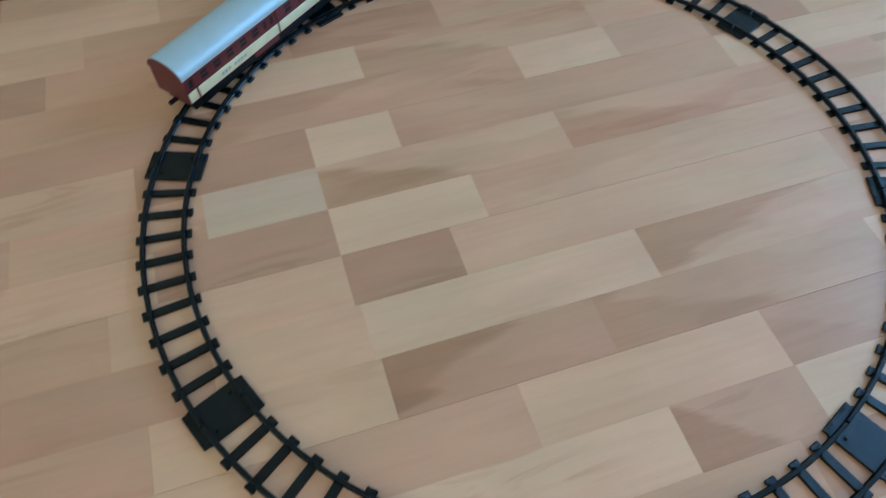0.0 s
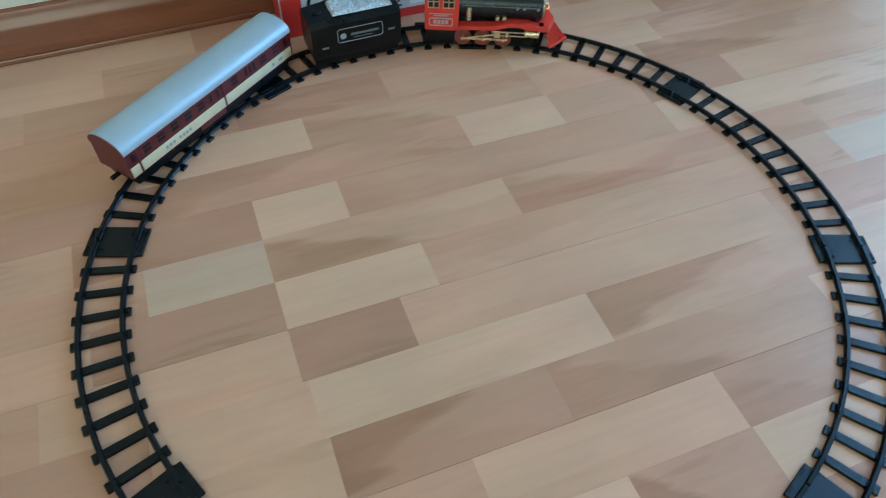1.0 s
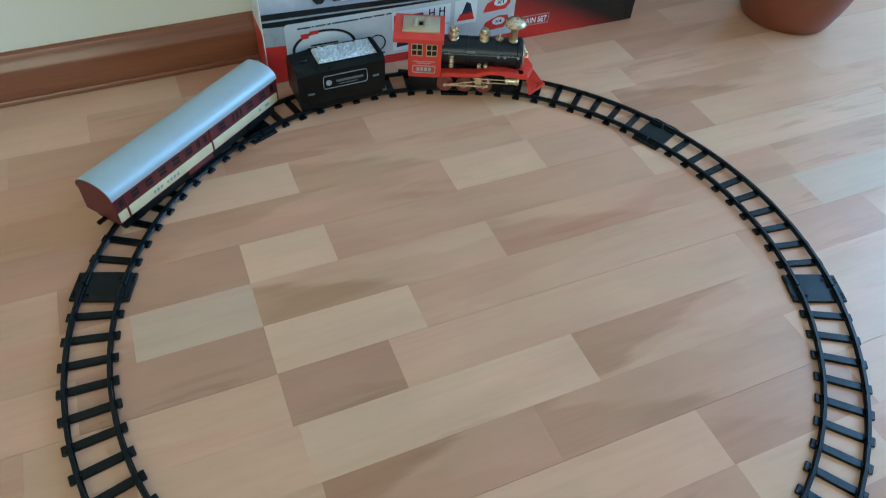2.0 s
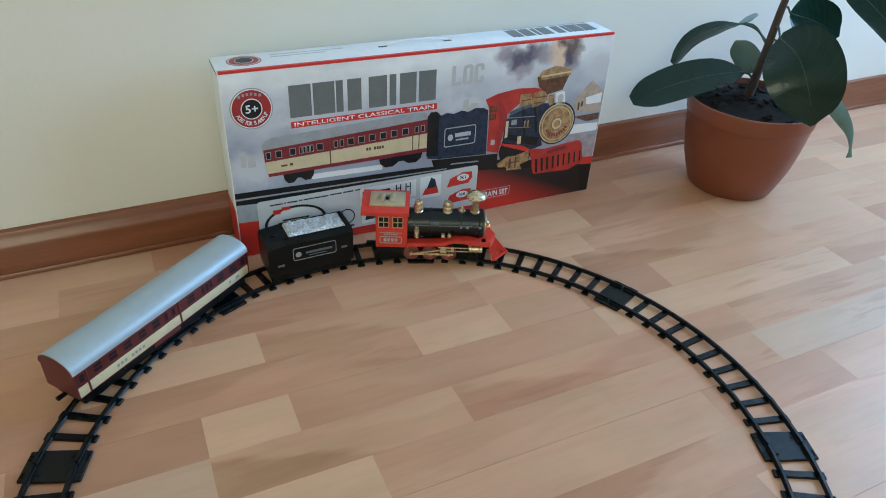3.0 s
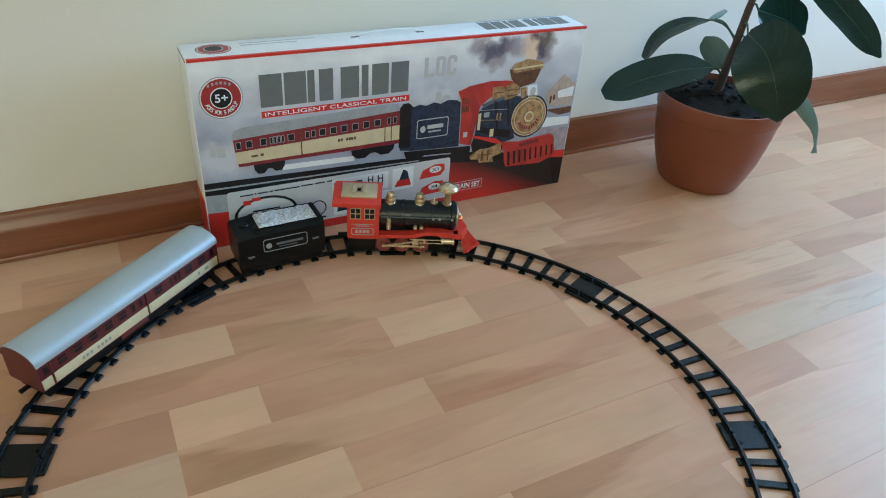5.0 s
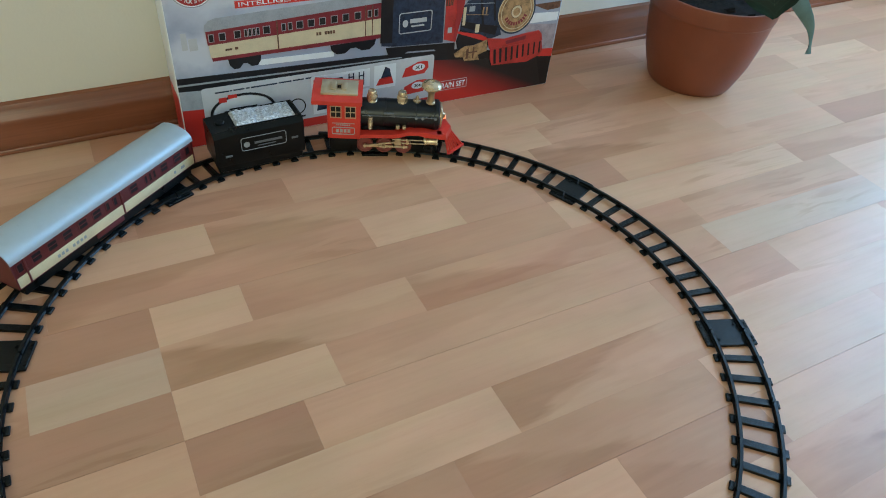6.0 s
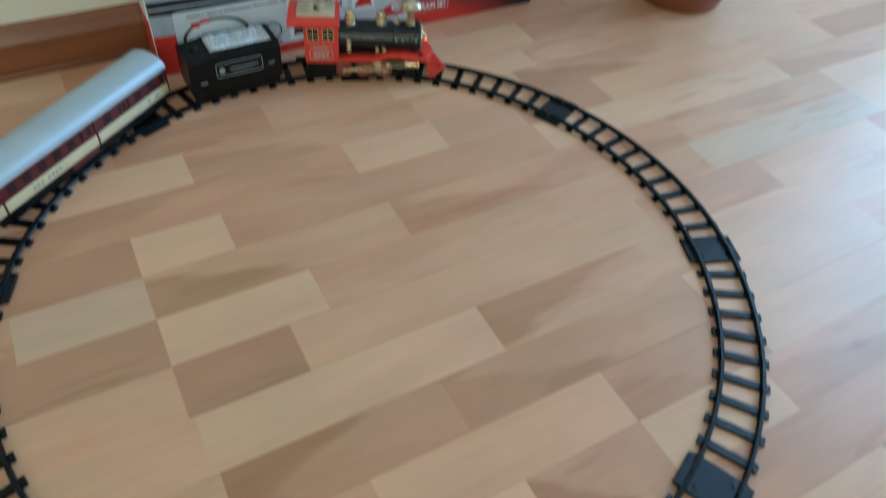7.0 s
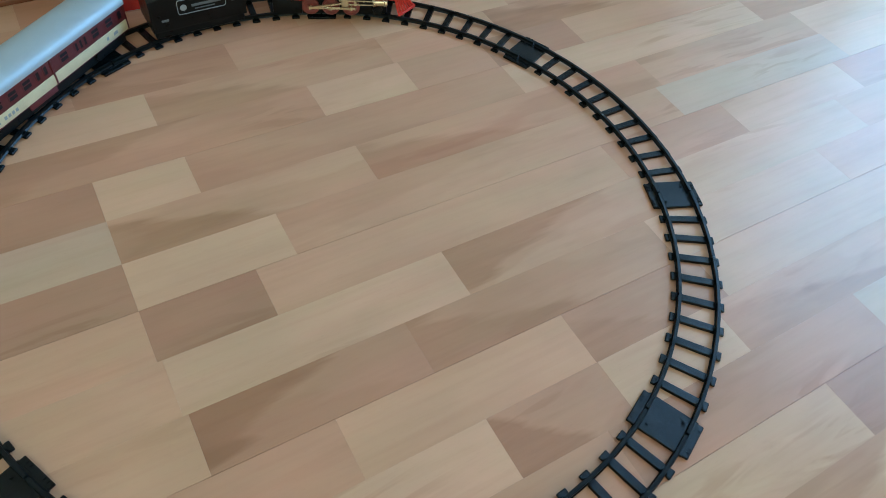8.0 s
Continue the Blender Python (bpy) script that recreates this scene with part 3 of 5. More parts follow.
            part("driving_wheel", wheel, WHEEL_RED, loco, "dull red driving wheel")
        yy = s * 0.0272
        bm = fresh()
        box(bm, -0.037, 0.034, yy - 0.0011, yy + 0.0011, 0.0202, 0.0238, 0.0006, 1)
        for x in (-0.034, -0.004, 0.026):
            rod(bm, (x, yy - s * 0.003, 0.022), (x, yy + s * 0.0018, 0.022), 0.0028, 12)
        part("coupling_rod", bm, GOLD, loco, "gold coupling rod")
        bm = fresh()
        yy = s * 0.0292
        box(bm, 0.008, 0.064, yy - 0.001, yy + 0.001, 0.0295, 0.0312, 0.0004, 1)
        box(bm, 0.008, 0.064, yy - 0.001, yy + 0.001, 0.0355, 0.0372, 0.0004, 1)
        box(bm, 0.012, 0.022, yy - 0.0014, yy + 0.0014, 0.0265, 0.0385, 0.0006, 1)
        box(bm, 0.030, 0.034, yy - 0.0014, yy + 0.0014, 0.0285, 0.0380, 0.0006, 1)
        prism(bm, [(-0.032, 0.0218), (0.016, 0.0315), (0.016, 0.0338), (-0.033, 0.0245)], yy - 0.0008, yy + 0.0008)
        part("crosshead", bm, GOLD, loco, "gold crosshead and guide bars")
        mm = Matrix.Translation((0.058, s * 0.0255, 0.0335)) @ Euler((0, radians(90), 0)).to_matrix().to_4x4()
        part("steam_cylinder", lathe(fresh(), [(0, 0), (0.0062, 0), (0.0066, 0.001), (0.0066, 0.003), (0.0058, 0.004), (0.0058, 0.017), (0.0066, 0.018), (0.0066, 0.021), (0.005, 0.022), (0, 0.022)], 18, mm), GOLD, loco)
        y0, y1 = sorted((s * 0.0195, s * 0.0245))
        wheel = fresh()
        disc_y(wheel, 0.066, y0, y1, 0.0170, 0.0078, 18) if s > 0 else disc_y(wheel, 0.066, y1, y0, 0.0170, 0.0078, 18)
        part("pilot_wheel", wheel, BLACK, loco)
    # cowcatcher
    bm = fresh()
    vs = [(0.076, 0.0275), (0.093, 0.0275), (0.103, 0.0), (0.093, -0.0275), (0.076, -0.0275)]
    lo = [bm.verts.new((x, y, 0.0385)) for x, y in vs]
    hi = [bm.verts.new((x - 0.002, y * 0.96, 0.0475)) for x, y in vs]
    bm.faces.new(lo[::-1])
    bm.faces.new(hi)
    for i in range(5):
        j = (i + 1) % 5
        bm.faces.new((lo[i], lo[j], hi[j], hi[i]))
    catcher = part("cowcatcher", bm, RED, loco, "red slatted cowcatcher", 0)
    top = lambda y: 0.1025 - 0.0105 * abs(y) / 0.0275
    for i in range(13):
        y = -0.0264 + 0.0044 * i
        bm = fresh()
        xt, xb, yb = top(y), 0.1225 - 0.024 * abs(y) / 0.0264, y * 0.98
        sec = 0.0013
        va = [bm.verts.new((xt + dx, y + dy, 0.0392)) for dx, dy in ((-0.002, -sec), (0.001, -sec), (0.001, sec), (-0.002, sec))]
        vb = [bm.verts.new((xb + dx, yb + dy, 0.0145)) for dx, dy in ((-0.002, -sec), (0.001, -sec), (0.001, sec), (-0.002, sec))]
        bm.faces.new(va)
        bm.faces.new(vb[::-1])
        for q in range(4):
            bm.faces.new((va[q], va[(q + 1) % 4], vb[(q + 1) % 4], vb[q]))
        part("slat", bm, RED, catcher, smooth=0)
    bm = fresh()
    for s in (-1, 1):
        prism_pts = [(0.1215, 0.0), (0.1255, 0.0), (0.1005, s * 0.0275), (0.0965, s * 0.0275)]
        va = [bm.verts.new((x, y, 0.0118)) for x, y in prism_pts]
        vb = [bm.verts.new((x, y, 0.0155)) for x, y in prism_pts]
        bm.faces.new(va)
        bm.faces.new(vb[::-1])
        for q in range(4):
            bm.faces.new((va[q], va[(q + 1) % 4], vb[(q + 1) % 4], vb[q]))
    part("foot_rail", bm, RED, catcher, smooth=0)
    part("coupling", box(fresh(), -0.108, -0.088, -0.003, 0.003, 0.022, 0.026, 0.0008), BLACK, loco)


build_locomotive()


def bogie(parent, x, label=""):
    """A small two-axle wheel set in black plastic."""
    bm = fresh()
    box(bm, x - 0.021, x + 0.021, -0.019, 0.019, 0.0175, 0.0255, 0.001, 1)
    for s in (-1, 1):
        y0, y1 = sorted((s * 0.0262, s * 0.0282))
        prism(bm, [(x - 0.024, 0.020), (x - 0.020, 0.0135), (x - 0.008, 0.0135), (x - 0.005, 0.017), (x + 0.005, 0.017), (x + 0.008, 0.0135), (x + 0.020, 0.0135), (x + 0.024, 0.020), (x + 0.02, 0.0255), (x - 0.02, 0.0255)], y0, y1)
        box(bm, x - 0.004, x + 0.004, min(s * 0.018, s * 0.0265), max(s * 0.018, s * 0.0265), 0.0185, 0.0245)
    b = part("bogie", bm, BLACK, parent, label, 0)
    for s in (-1, 1):
        for dx in (-0.0135, 0.0135):
            w = fresh()
            y0, y1 = sorted((s * 0.0205, s * 0.0245))
            disc_y(w, x + dx, y0, y1, 0.0172, 0.0080, 18) if s > 0 else disc_y(w, x + dx, y1, y0, 0.0172, 0.0080, 18)
            part("wheel", w, BLACK, b)


def build_tender():
    tender = thing("toy_tender", pose(-0.0550, 0.4361, 0, 0, 0, 1.6) @ TOY, "black plastic toy coal tender with a silver load", "toy train")
    bm = fresh()
    sec = [(-0.0285, 0.0205), (0.0285, 0.0205), (0.0295, 0.0235), (0.0295, 0.0715), (0.0235, 0.0785), (-0.0235, 0.0785), (-0.0295, 0.0715), (-0.0295, 0.0235)]
    rows = [[bm.verts.new((x, y, z - (0.0035 if x < -0.06 and z > 0.06 else 0))) for y, z in sec] for x in (-0.0655, -0.036, 0.068)]
    for va, vb in zip(rows, rows[1:]):
        for i in range(8):
            bm.faces.new((va[i], va[(i + 1) % 8], vb[(i + 1) % 8], vb[i]))
    bm.faces.new(rows[0])
    bm.faces.new(rows[-1][::-1])
    bmesh.ops.bevel(bm, geom=[e for e in bm.edges if len(e.link_faces) == 2 and e.calc_face_angle(0) > 0.3], offset=0.0012, segments=2, profile=0.5, affect="EDGES")
    body = part("body", bm, BLACK, tender, "black tender body")
    bm = fresh()
    for y0, y1, x0, x1 in ((-0.0232, -0.0214, -0.034, 0.066), (0.0214, 0.0232, -0.034, 0.066), (-0.0214, 0.0214, 0.0637, 0.066)):
        box(bm, x0, x1, y0, y1, 0.0782, 0.0806, 0.0005, 1)
    part("rim", bm, BLACK, tender)
    part("water_hatch", lathe(fresh(), [(0.007, 0), (0.007, 0.002), (0.006, 0.0032), (0, 0.0036)], 18, Matrix.Translation((-0.048, 0, 0.0765))), BLACK, tender)
    # crumpled silver load
    bm = fresh()
    nx, ny = 44, 22
    grid = []
    for i in range(nx + 1):
        row = []
        for j in range(ny + 1):
            x, y = -0.030 + 0.090 * i / nx, -0.0205 + 0.041 * j / ny
            edge = min(i, nx - i, j, ny - j)
            h = noise.noise(Vector((x * 260, y * 260, 3))) * 0.0022 + noise.noise(Vector((x * 90, y * 90, 9))) * 0.0018
            row.append(bm.verts.new((x, y, 0.0782 + (0.0045 + h) * min(1, edge / 1.5))))
        grid.append(row)
    for i in range(nx):
        for j in range(ny):
            bm.faces.new((grid[i][j], grid[i + 1][j], grid[i + 1][j + 1], grid[i][j + 1]))
    part("silver_load", bm, FOIL, tender, "crumpled silver foil-like load")
    for s in (-1, 1):
        y0, y1 = sorted((s * 0.0293, s * 0.0302))
        part("panel_line", outline_frame(fresh(), round_rect(-0.028, 0.040, 0.0415, 0.0635, 0.004), round_rect(-0.0271, 0.0391, 0.0424, 0.0626, 0.0032), y0, y1), GREY_INK, body, smooth=0)
        bm = fresh()
        box(bm, -0.008, 0.0335, y0, y1, 0.0505, 0.0540)
        box(bm, -0.004, 0.024, y0, y1, 0.0462, 0.0474)
        part("panel_bars", bm, DIM_INK, body, smooth=0)
        mm = Matrix.Translation((-0.0195, min(y0, y1) if s > 0 else max(y0, y1), 0.0515)) @ Euler((radians(-90 * s), 0, 0)).to_matrix().to_4x4()
        part("emblem", lathe(fresh(), [(0, 0.0009), (0.0045, 0.0009), (0.0045, 0), (0, 0)], 20, mm), GREY_INK, body)
        for x, z in ((-0.047, 0.0375), (0.053, 0.048)):
            part("side_light", box(fresh(), x - 0.005, x + 0.005, y0, y1 + 0 * s, z - 0.0018, z + 0.0018, 0.0004, 1), DIM_INK, body)
    bm = box(fresh(), -0.063, 0.065, -0.0275, 0.0275, 0.0095, 0.0212, 0.0015, 1)
    # added block below the frame: its black gives the shadow under the tender
    box(bm, -0.060, 0.062, -0.0178, 0.0178, 0.0064, 0.0110)
    part("filled_underframe", bm, BLACK, tender, smooth=0)
    for x in (-0.036, 0.038):
        bogie(tender, x)
    bm = fresh()
    box(bm, 0.064, 0.078, -0.0028, 0.0028, 0.0215, 0.0252, 0.0006, 1)
    rod(bm, (0.076, 0, 0.0185), (0.076, 0, 0.0275), 0.002, 10)
    part("coupling", bm, BLACK, tender)


build_tender()


def build_carriage():
    car = thing("toy_passenger_carriage", pose(-0.280, 0.3535, 0, 0, 0, 38.0) @ Matrix.Scale(0.968, 4), "maroon and cream toy passenger carriage with silver roof", "toy train")
    x0, x1, hw = -0.153, 0.153, 0.0275
    body = part("body", box(fresh(), x0, x1, -hw, hw, 0.0415, 0.0665, 0.0012), MAROON, car, "maroon upper body with small windows")
    part("lower_band", box(fresh(), x0 + 0.0006, x1 - 0.0006, -hw - 0.0008, hw + 0.0008, 0.0268, 0.0418, 0.0008), CREAM, car, "cream lower side band")
    part("end_wall", prism(fresh(), [(x0 - 0.0012, 0.027), (x0 + 0.001, 0.027), (x0 + 0.001, 0.0665), (x0 - 0.0012, 0.0665)], -hw - 0.001, hw + 0.001), MAROON, car, smooth=0)
    part("end_wall", prism(fresh(), [(x1 - 0.001, 0.027), (x1 + 0.0012, 0.027), (x1 + 0.0012, 0.0665), (x1 - 0.001, 0.0665)], -hw - 0.001, hw + 0.001), MAROON, car, smooth=0)
    part("sole_bar", box(fresh(), x0 + 0.001, x1 - 0.001, -hw - 0.0002, hw + 0.0002, 0.0250, 0.0270, 0.0004, 1), MAROON, car)
    bm = box(fresh(), x0 + 0.006, x1 - 0.006, -0.0252, 0.0252, 0.0098, 0.0252, 0.0015, 1)
    # added block that blackens the shadowed gap between the rails
    box(bm, x0 + 0.010, x1 - 0.010, -0.0140, 0.0140, 0.0066, 0.0110)
    part("filled_underframe", bm, BLACK, car, smooth=0)
    part("equipment_box", box(fresh(), -0.035, 0.012, -0.0268, 0.0268, 0.0165, 0.0255, 0.001), MAROON, car)
    # curved roof
    sec = [(0.0300 * math.cos(t), 0.0650 + 0.0180 * math.sin(t) ** 0.85) for t in [math.pi * i / 18 for i in range(19)]]
    bm = fresh()
    ra, rb = [[bm.verts.new((x, y, z)) for y, z in sec] for x in (x0 - 0.0015, x1 + 0.0015)]
    for i in range(len(sec)):
        j = (i + 1) % len(sec)
        bm.faces.new((ra[i], ra[j], rb[j], rb[i]))
    bm.faces.new(ra)
    bm.faces.new(rb[::-1])
    roof = part("roof", bm, SILVER, car, "rounded silver grey roof", 35)
    for x, e in ((x0 - 0.0022, -1), (x1 + 0.0022, 1)):
        bm = fresh()
        prism_sec = [(y * 0.985, z - 0.0008) for y, z in sec]
        pa, pb = [[bm.verts.new((xx, y, z)) for y, z in prism_sec] for xx in (x, x - e * 0.0012)]
        for i in range(len(sec)):
            j = (i + 1) % len(sec)
            bm.faces.new((pa[i], pa[j], pb[j], pb[i]))
        bm.faces.new(pa)
        bm.faces.new(pb[::-1])
        part("gable", bm, MAROON, roof, smooth=0)
    for x in (-0.11, -0.055, 0.05, 0.105):
        part("roof_vent", lathe(fresh(), [(0.0012, -0.002), (0.0012, 0.0003), (0, 0.0005)], 10, Matrix.Translation((x, 0.0, 0.0828))), SILVER, roof)
    plan = [(-0.143, 0.0045), (-0.120, 0.0072), (-0.097, 0.0072), (-0.074, 0.0072), (-0.050, 0.0072), (-0.027, 0.0072), (-0.009, 0.0035), (0.004, 0.0035),
            (0.037, 0.0072), (0.060, 0.003), (0.068, 0.003), (0.076, 0.003), (0.095, 0.0072), (0.122, 0.0072), (0.143, 0.0045)]
    for s in (-1, 1):
        for xm, h in plan:
            x = -s * xm if s > 0 else xm
            y0, y1 = sorted((s * (hw - 0.0003), s * (hw + 0.0007)))
            win = part("window", outline_frame(fresh(), round_rect(x - h, x + h, 0.0470, 0.0605, 0.0008, 1), round_rect(x - h + 0.0011, x + h - 0.0011, 0.0481, 0.0594, 0.0005, 1), y0, y1), MAROON, body, smooth=0)
            y0, y1 = sorted((s * (hw - 0.0008), s * (hw + 0.0002)))
            part("pane", box(fresh(), x - h + 0.001, x + h - 0.001, y0, y1, 0.048, 0.0595), NAVY, win, smooth=0)
            if h > 0.005:
                y0, y1 = sorted((s * (hw - 0.0002), s * (hw + 0.0006)))
                part("bar", box(fresh(), x - h + 0.001, x + h - 0.001, y0, y1, 0.0535, 0.0545), MAROON, win, smooth=0)
        for x in (-0.1365, 0.014):
            x = -s * x if s > 0 else x
            y0, y1 = sorted((s * (hw - 0.0005), s * (hw + 0.0016)))
            part("door_pillar", box(fresh(), x - 0.0013, x + 0.0013, y0, y1, 0.0265, 0.0660, 0.0003, 1), MAROON, body)
        y0, y1 = sorted((s * (hw + 0.0005), s * (hw + 0.0012)))
        for xs in ((-0.094, -0.088, -0.082, -0.071, -0.065, -0.059, -0.053), (0.112, 0.126, 0.130)):
            bm = fresh()
            for xb in xs:
                x = -s * xb if s > 0 else xb
                box(bm, x - 0.0018, x + 0.0018, y0, y1, 0.0325, 0.0368)
            part("number_bars", bm, GREY_INK, body, smooth=0)
    for x in (-0.108, 0.108):
        bogie(car, x)
    bm = fresh()
    box(bm, x1 - 0.004, x1 + 0.018, -0.0028, 0.0028, 0.0205, 0.0245, 0.0006, 1)
    lathe(bm, [(0.0035, -0.003), (0.0035, 0.003), (0, 0.003)], 12, Matrix.Translation((x1 + 0.017, 0, 0.0225)))
    part("coupling", bm, BLACK, car)
    part("coupling", box(fresh(), x0 - 0.012, x0 + 0.004, -0.0028, 0.0028, 0.0205, 0.0245, 0.0006, 1), BLACK, car)


build_carriage()


# ---- toy box ----
def art_sky(name, puffs):
    """Printed card: white above, a misty grey-blue town sky below, soft smoke puffs (centre, radii, colour)."""
    m, n, l, bsdf = nodes_of(name)
    sep = n.new("ShaderNodeSeparateXYZ")
    vec = n.new("ShaderNodeTexCoord").outputs[3]
    l.new(vec, sep.inputs[0])
    mist = noise_tex(n, l, mapped(n, l, vec, (14, 14, 22)), 1.0, 4)
    mr = n.new("ShaderNodeMapRange")
    mr.inputs[1].default_value, mr.inputs[2].default_value = 0.29, 0.13
    l.new(sep.outputs[2], mr.inputs[0])
    add = n.new("ShaderNodeMath")
    add.operation = "MULTIPLY_ADD"
    l.new(mist, add.inputs[0])
    add.inputs[1].default_value = 0.7
    l.new(mr.outputs[0], add.inputs[2])
    color = ramp(n, l, add.outputs[0], 0.25, 1.35, (0.88, 0.925, 0.99, 1), (0.35, 0.39, 0.52, 1))
    curl = n.new("ShaderNodeTexNoise")
    l.new(vec, curl.inputs["Vector"])
    curl.inputs["Scale"].default_value, curl.inputs["Detail"].default_value = 55, 5
    warp = n.new("ShaderNodeVectorMath")
    warp.operation = "MULTIPLY_ADD"
    l.new(curl.outputs[1], warp.inputs[0])
    warp.inputs[1].default_value = (0.035, 0.035, 0.035)
    l.new(vec, warp.inputs[2])
    for u, z, ru, rz, ink_color in puffs:
        mp = n.new("ShaderNodeMapping")
        mp.vector_type = "TEXTURE"
        mp.inputs[1].default_value = (u + 0.0175, 0.0175, z + 0.0175)
        mp.inputs[3].default_value = (ru * 1.3, 0.5, rz * 1.3)
        l.new(warp.outputs[0], mp.inputs[0])
        ln = n.new("ShaderNodeVectorMath")
        ln.operation = "LENGTH"
        l.new(mp.outputs[0], ln.inputs[0])
        color = mix_rgb(n, l, ramp(n, l, ln.outputs[1], 0.35, 1.05, (0.9, 0.9, 0.9, 1), (0, 0, 0, 1)), color, ink_color)
    l.new(color, bsdf.inputs["Base Color"])
    bsdf.inputs["Roughness"].default_value = 0.32
    return m


def art_field(name):
    """Printed red ground that fades into black towards one end."""
    m, n, l, bsdf = nodes_of(name)
    sep = n.new("ShaderNodeSeparateXYZ")
    l.new(n.new("ShaderNodeTexCoord").outputs[3], sep.inputs[0])
    add = n.new("ShaderNodeMath")
    add.operation = "MULTIPLY_ADD"
    l.new(sep.outputs[2], add.inputs[0])
    add.inputs[1].default_value = 2.2
    l.new(sep.outputs[0], add.inputs[2])
    l.new(ramp(n, l, add.outputs[0], 0.50, 0.64, (0.54, 0.032, 0.026, 1), (0.014, 0.014, 0.018, 1)), bsdf.inputs["Base Color"])
    bsdf.inputs["Roughness"].default_value = 0.33
    return m


ART_FIELD = art_field("printed_red_field")
CARD = plain("white_card", (0.83, 0.87, 0.92), 0.35, vary=0.04)
DUSK, HAZE, GLOW, UMBER, MIST = (0.085, 0.075, 0.14), (0.36, 0.33, 0.40), (0.78, 0.60, 0.46), (0.10, 0.055, 0.05), (0.62, 0.65, 0.74)
ART_SKY = art_sky("printed_sky", ((0.455, 0.286, 0.024, 0.016, HAZE), (0.476, 0.274, 0.023, 0.021, DUSK), (0.502, 0.283, 0.022, 0.018, DUSK), (0.488, 0.256, 0.018, 0.012, HAZE), (0.527, 0.280, 0.024, 0.018, HAZE),
                                  (0.553, 0.284, 0.020, 0.022, GLOW), (0.556, 0.270, 0.014, 0.016, GLOW), (0.583, 0.262, 0.016, 0.016, HAZE), (0.580, 0.288, 0.018, 0.020, UMBER), (0.560, 0.298, 0.012, 0.009, UMBER), (0.572, 0.272, 0.009, 0.016, DUSK),
                                  (0.120, 0.222, 0.060, 0.012, MIST), (0.035, 0.150, 0.050, 0.030, MIST), (0.640, 0.245, 0.030, 0.025, MIST), (0.380, 0.215, 0.050, 0.014, MIST)))
ART_RED = plain("printed_red", (0.60, 0.035, 0.03), 0.33, vary=0.08)
ART_BRICK = plain("printed_brick_red", (0.42, 0.035, 0.032), 0.33, vary=0.35, scale=28)
ART_CRIMSON = plain("printed_crimson", (0.34, 0.03, 0.035), 0.33, vary=0.1)
ART_BLACK = plain("printed_black", (0.014, 0.015, 0.019), 0.32, vary=0.25, spec=0.35)
ART_WHITE = plain("printed_white", (0.80, 0.84, 0.90), 0.35, vary=0.04)
ART_PANEL = plain("printed_panel", (0.60, 0.62, 0.67), 0.35, vary=0.05)
ART_GREY = plain("printed_dark_grey", (0.155, 0.175, 0.19), 0.35, vary=0.08)
ART_PALE = plain("printed_pale_grey", (0.50, 0.52, 0.56), 0.35, vary=0.05)
ART_NAVY = plain("printed_navy", (0.024, 0.036, 0.070), 0.33, vary=0.5, scale=110, spec=0.35)
ART_SHEEN = plain("printed_steel_blue", (0.085, 0.115, 0.165), 0.33, vary=0.3, scale=90)
ART_MAROON = plain("printed_maroon", (0.20, 0.022, 0.035), 0.33, vary=0.2)
ART_CREAM = plain("printed_cream", (0.64, 0.56, 0.39), 0.35, vary=0.08)
ART_GOLD = plain("printed_gold", (0.33, 0.21, 0.105), 0.33, vary=0.6, scale=110)
ART_BROWN = plain("printed_brown", (0.115, 0.055, 0.034), 0.33, vary=0.6, scale=130)
ART_HAZE = plain("printed_haze", (0.33, 0.30, 0.36), 0.35, vary=0.3, scale=80)
ART_TAN = plain("printed_tan", (0.44, 0.37, 0.33), 0.35, vary=0.25, scale=90)
ART_LEAD = plain("printed_silver_grey", (0.34, 0.37, 0.42), 0.35, vary=0.15)


def ellipse(cx, cz, rx, rz, seg=32):
    return [(cx + rx * math.cos(2 * math.pi * i / seg), cz + rz * math.sin(2 * math.pi * i / seg)) for i in range(seg)]


def quad(u0, u1, z0, z1):
    return [(u0, z0), (u1, z0), (u1, z1), (u0, z1)]


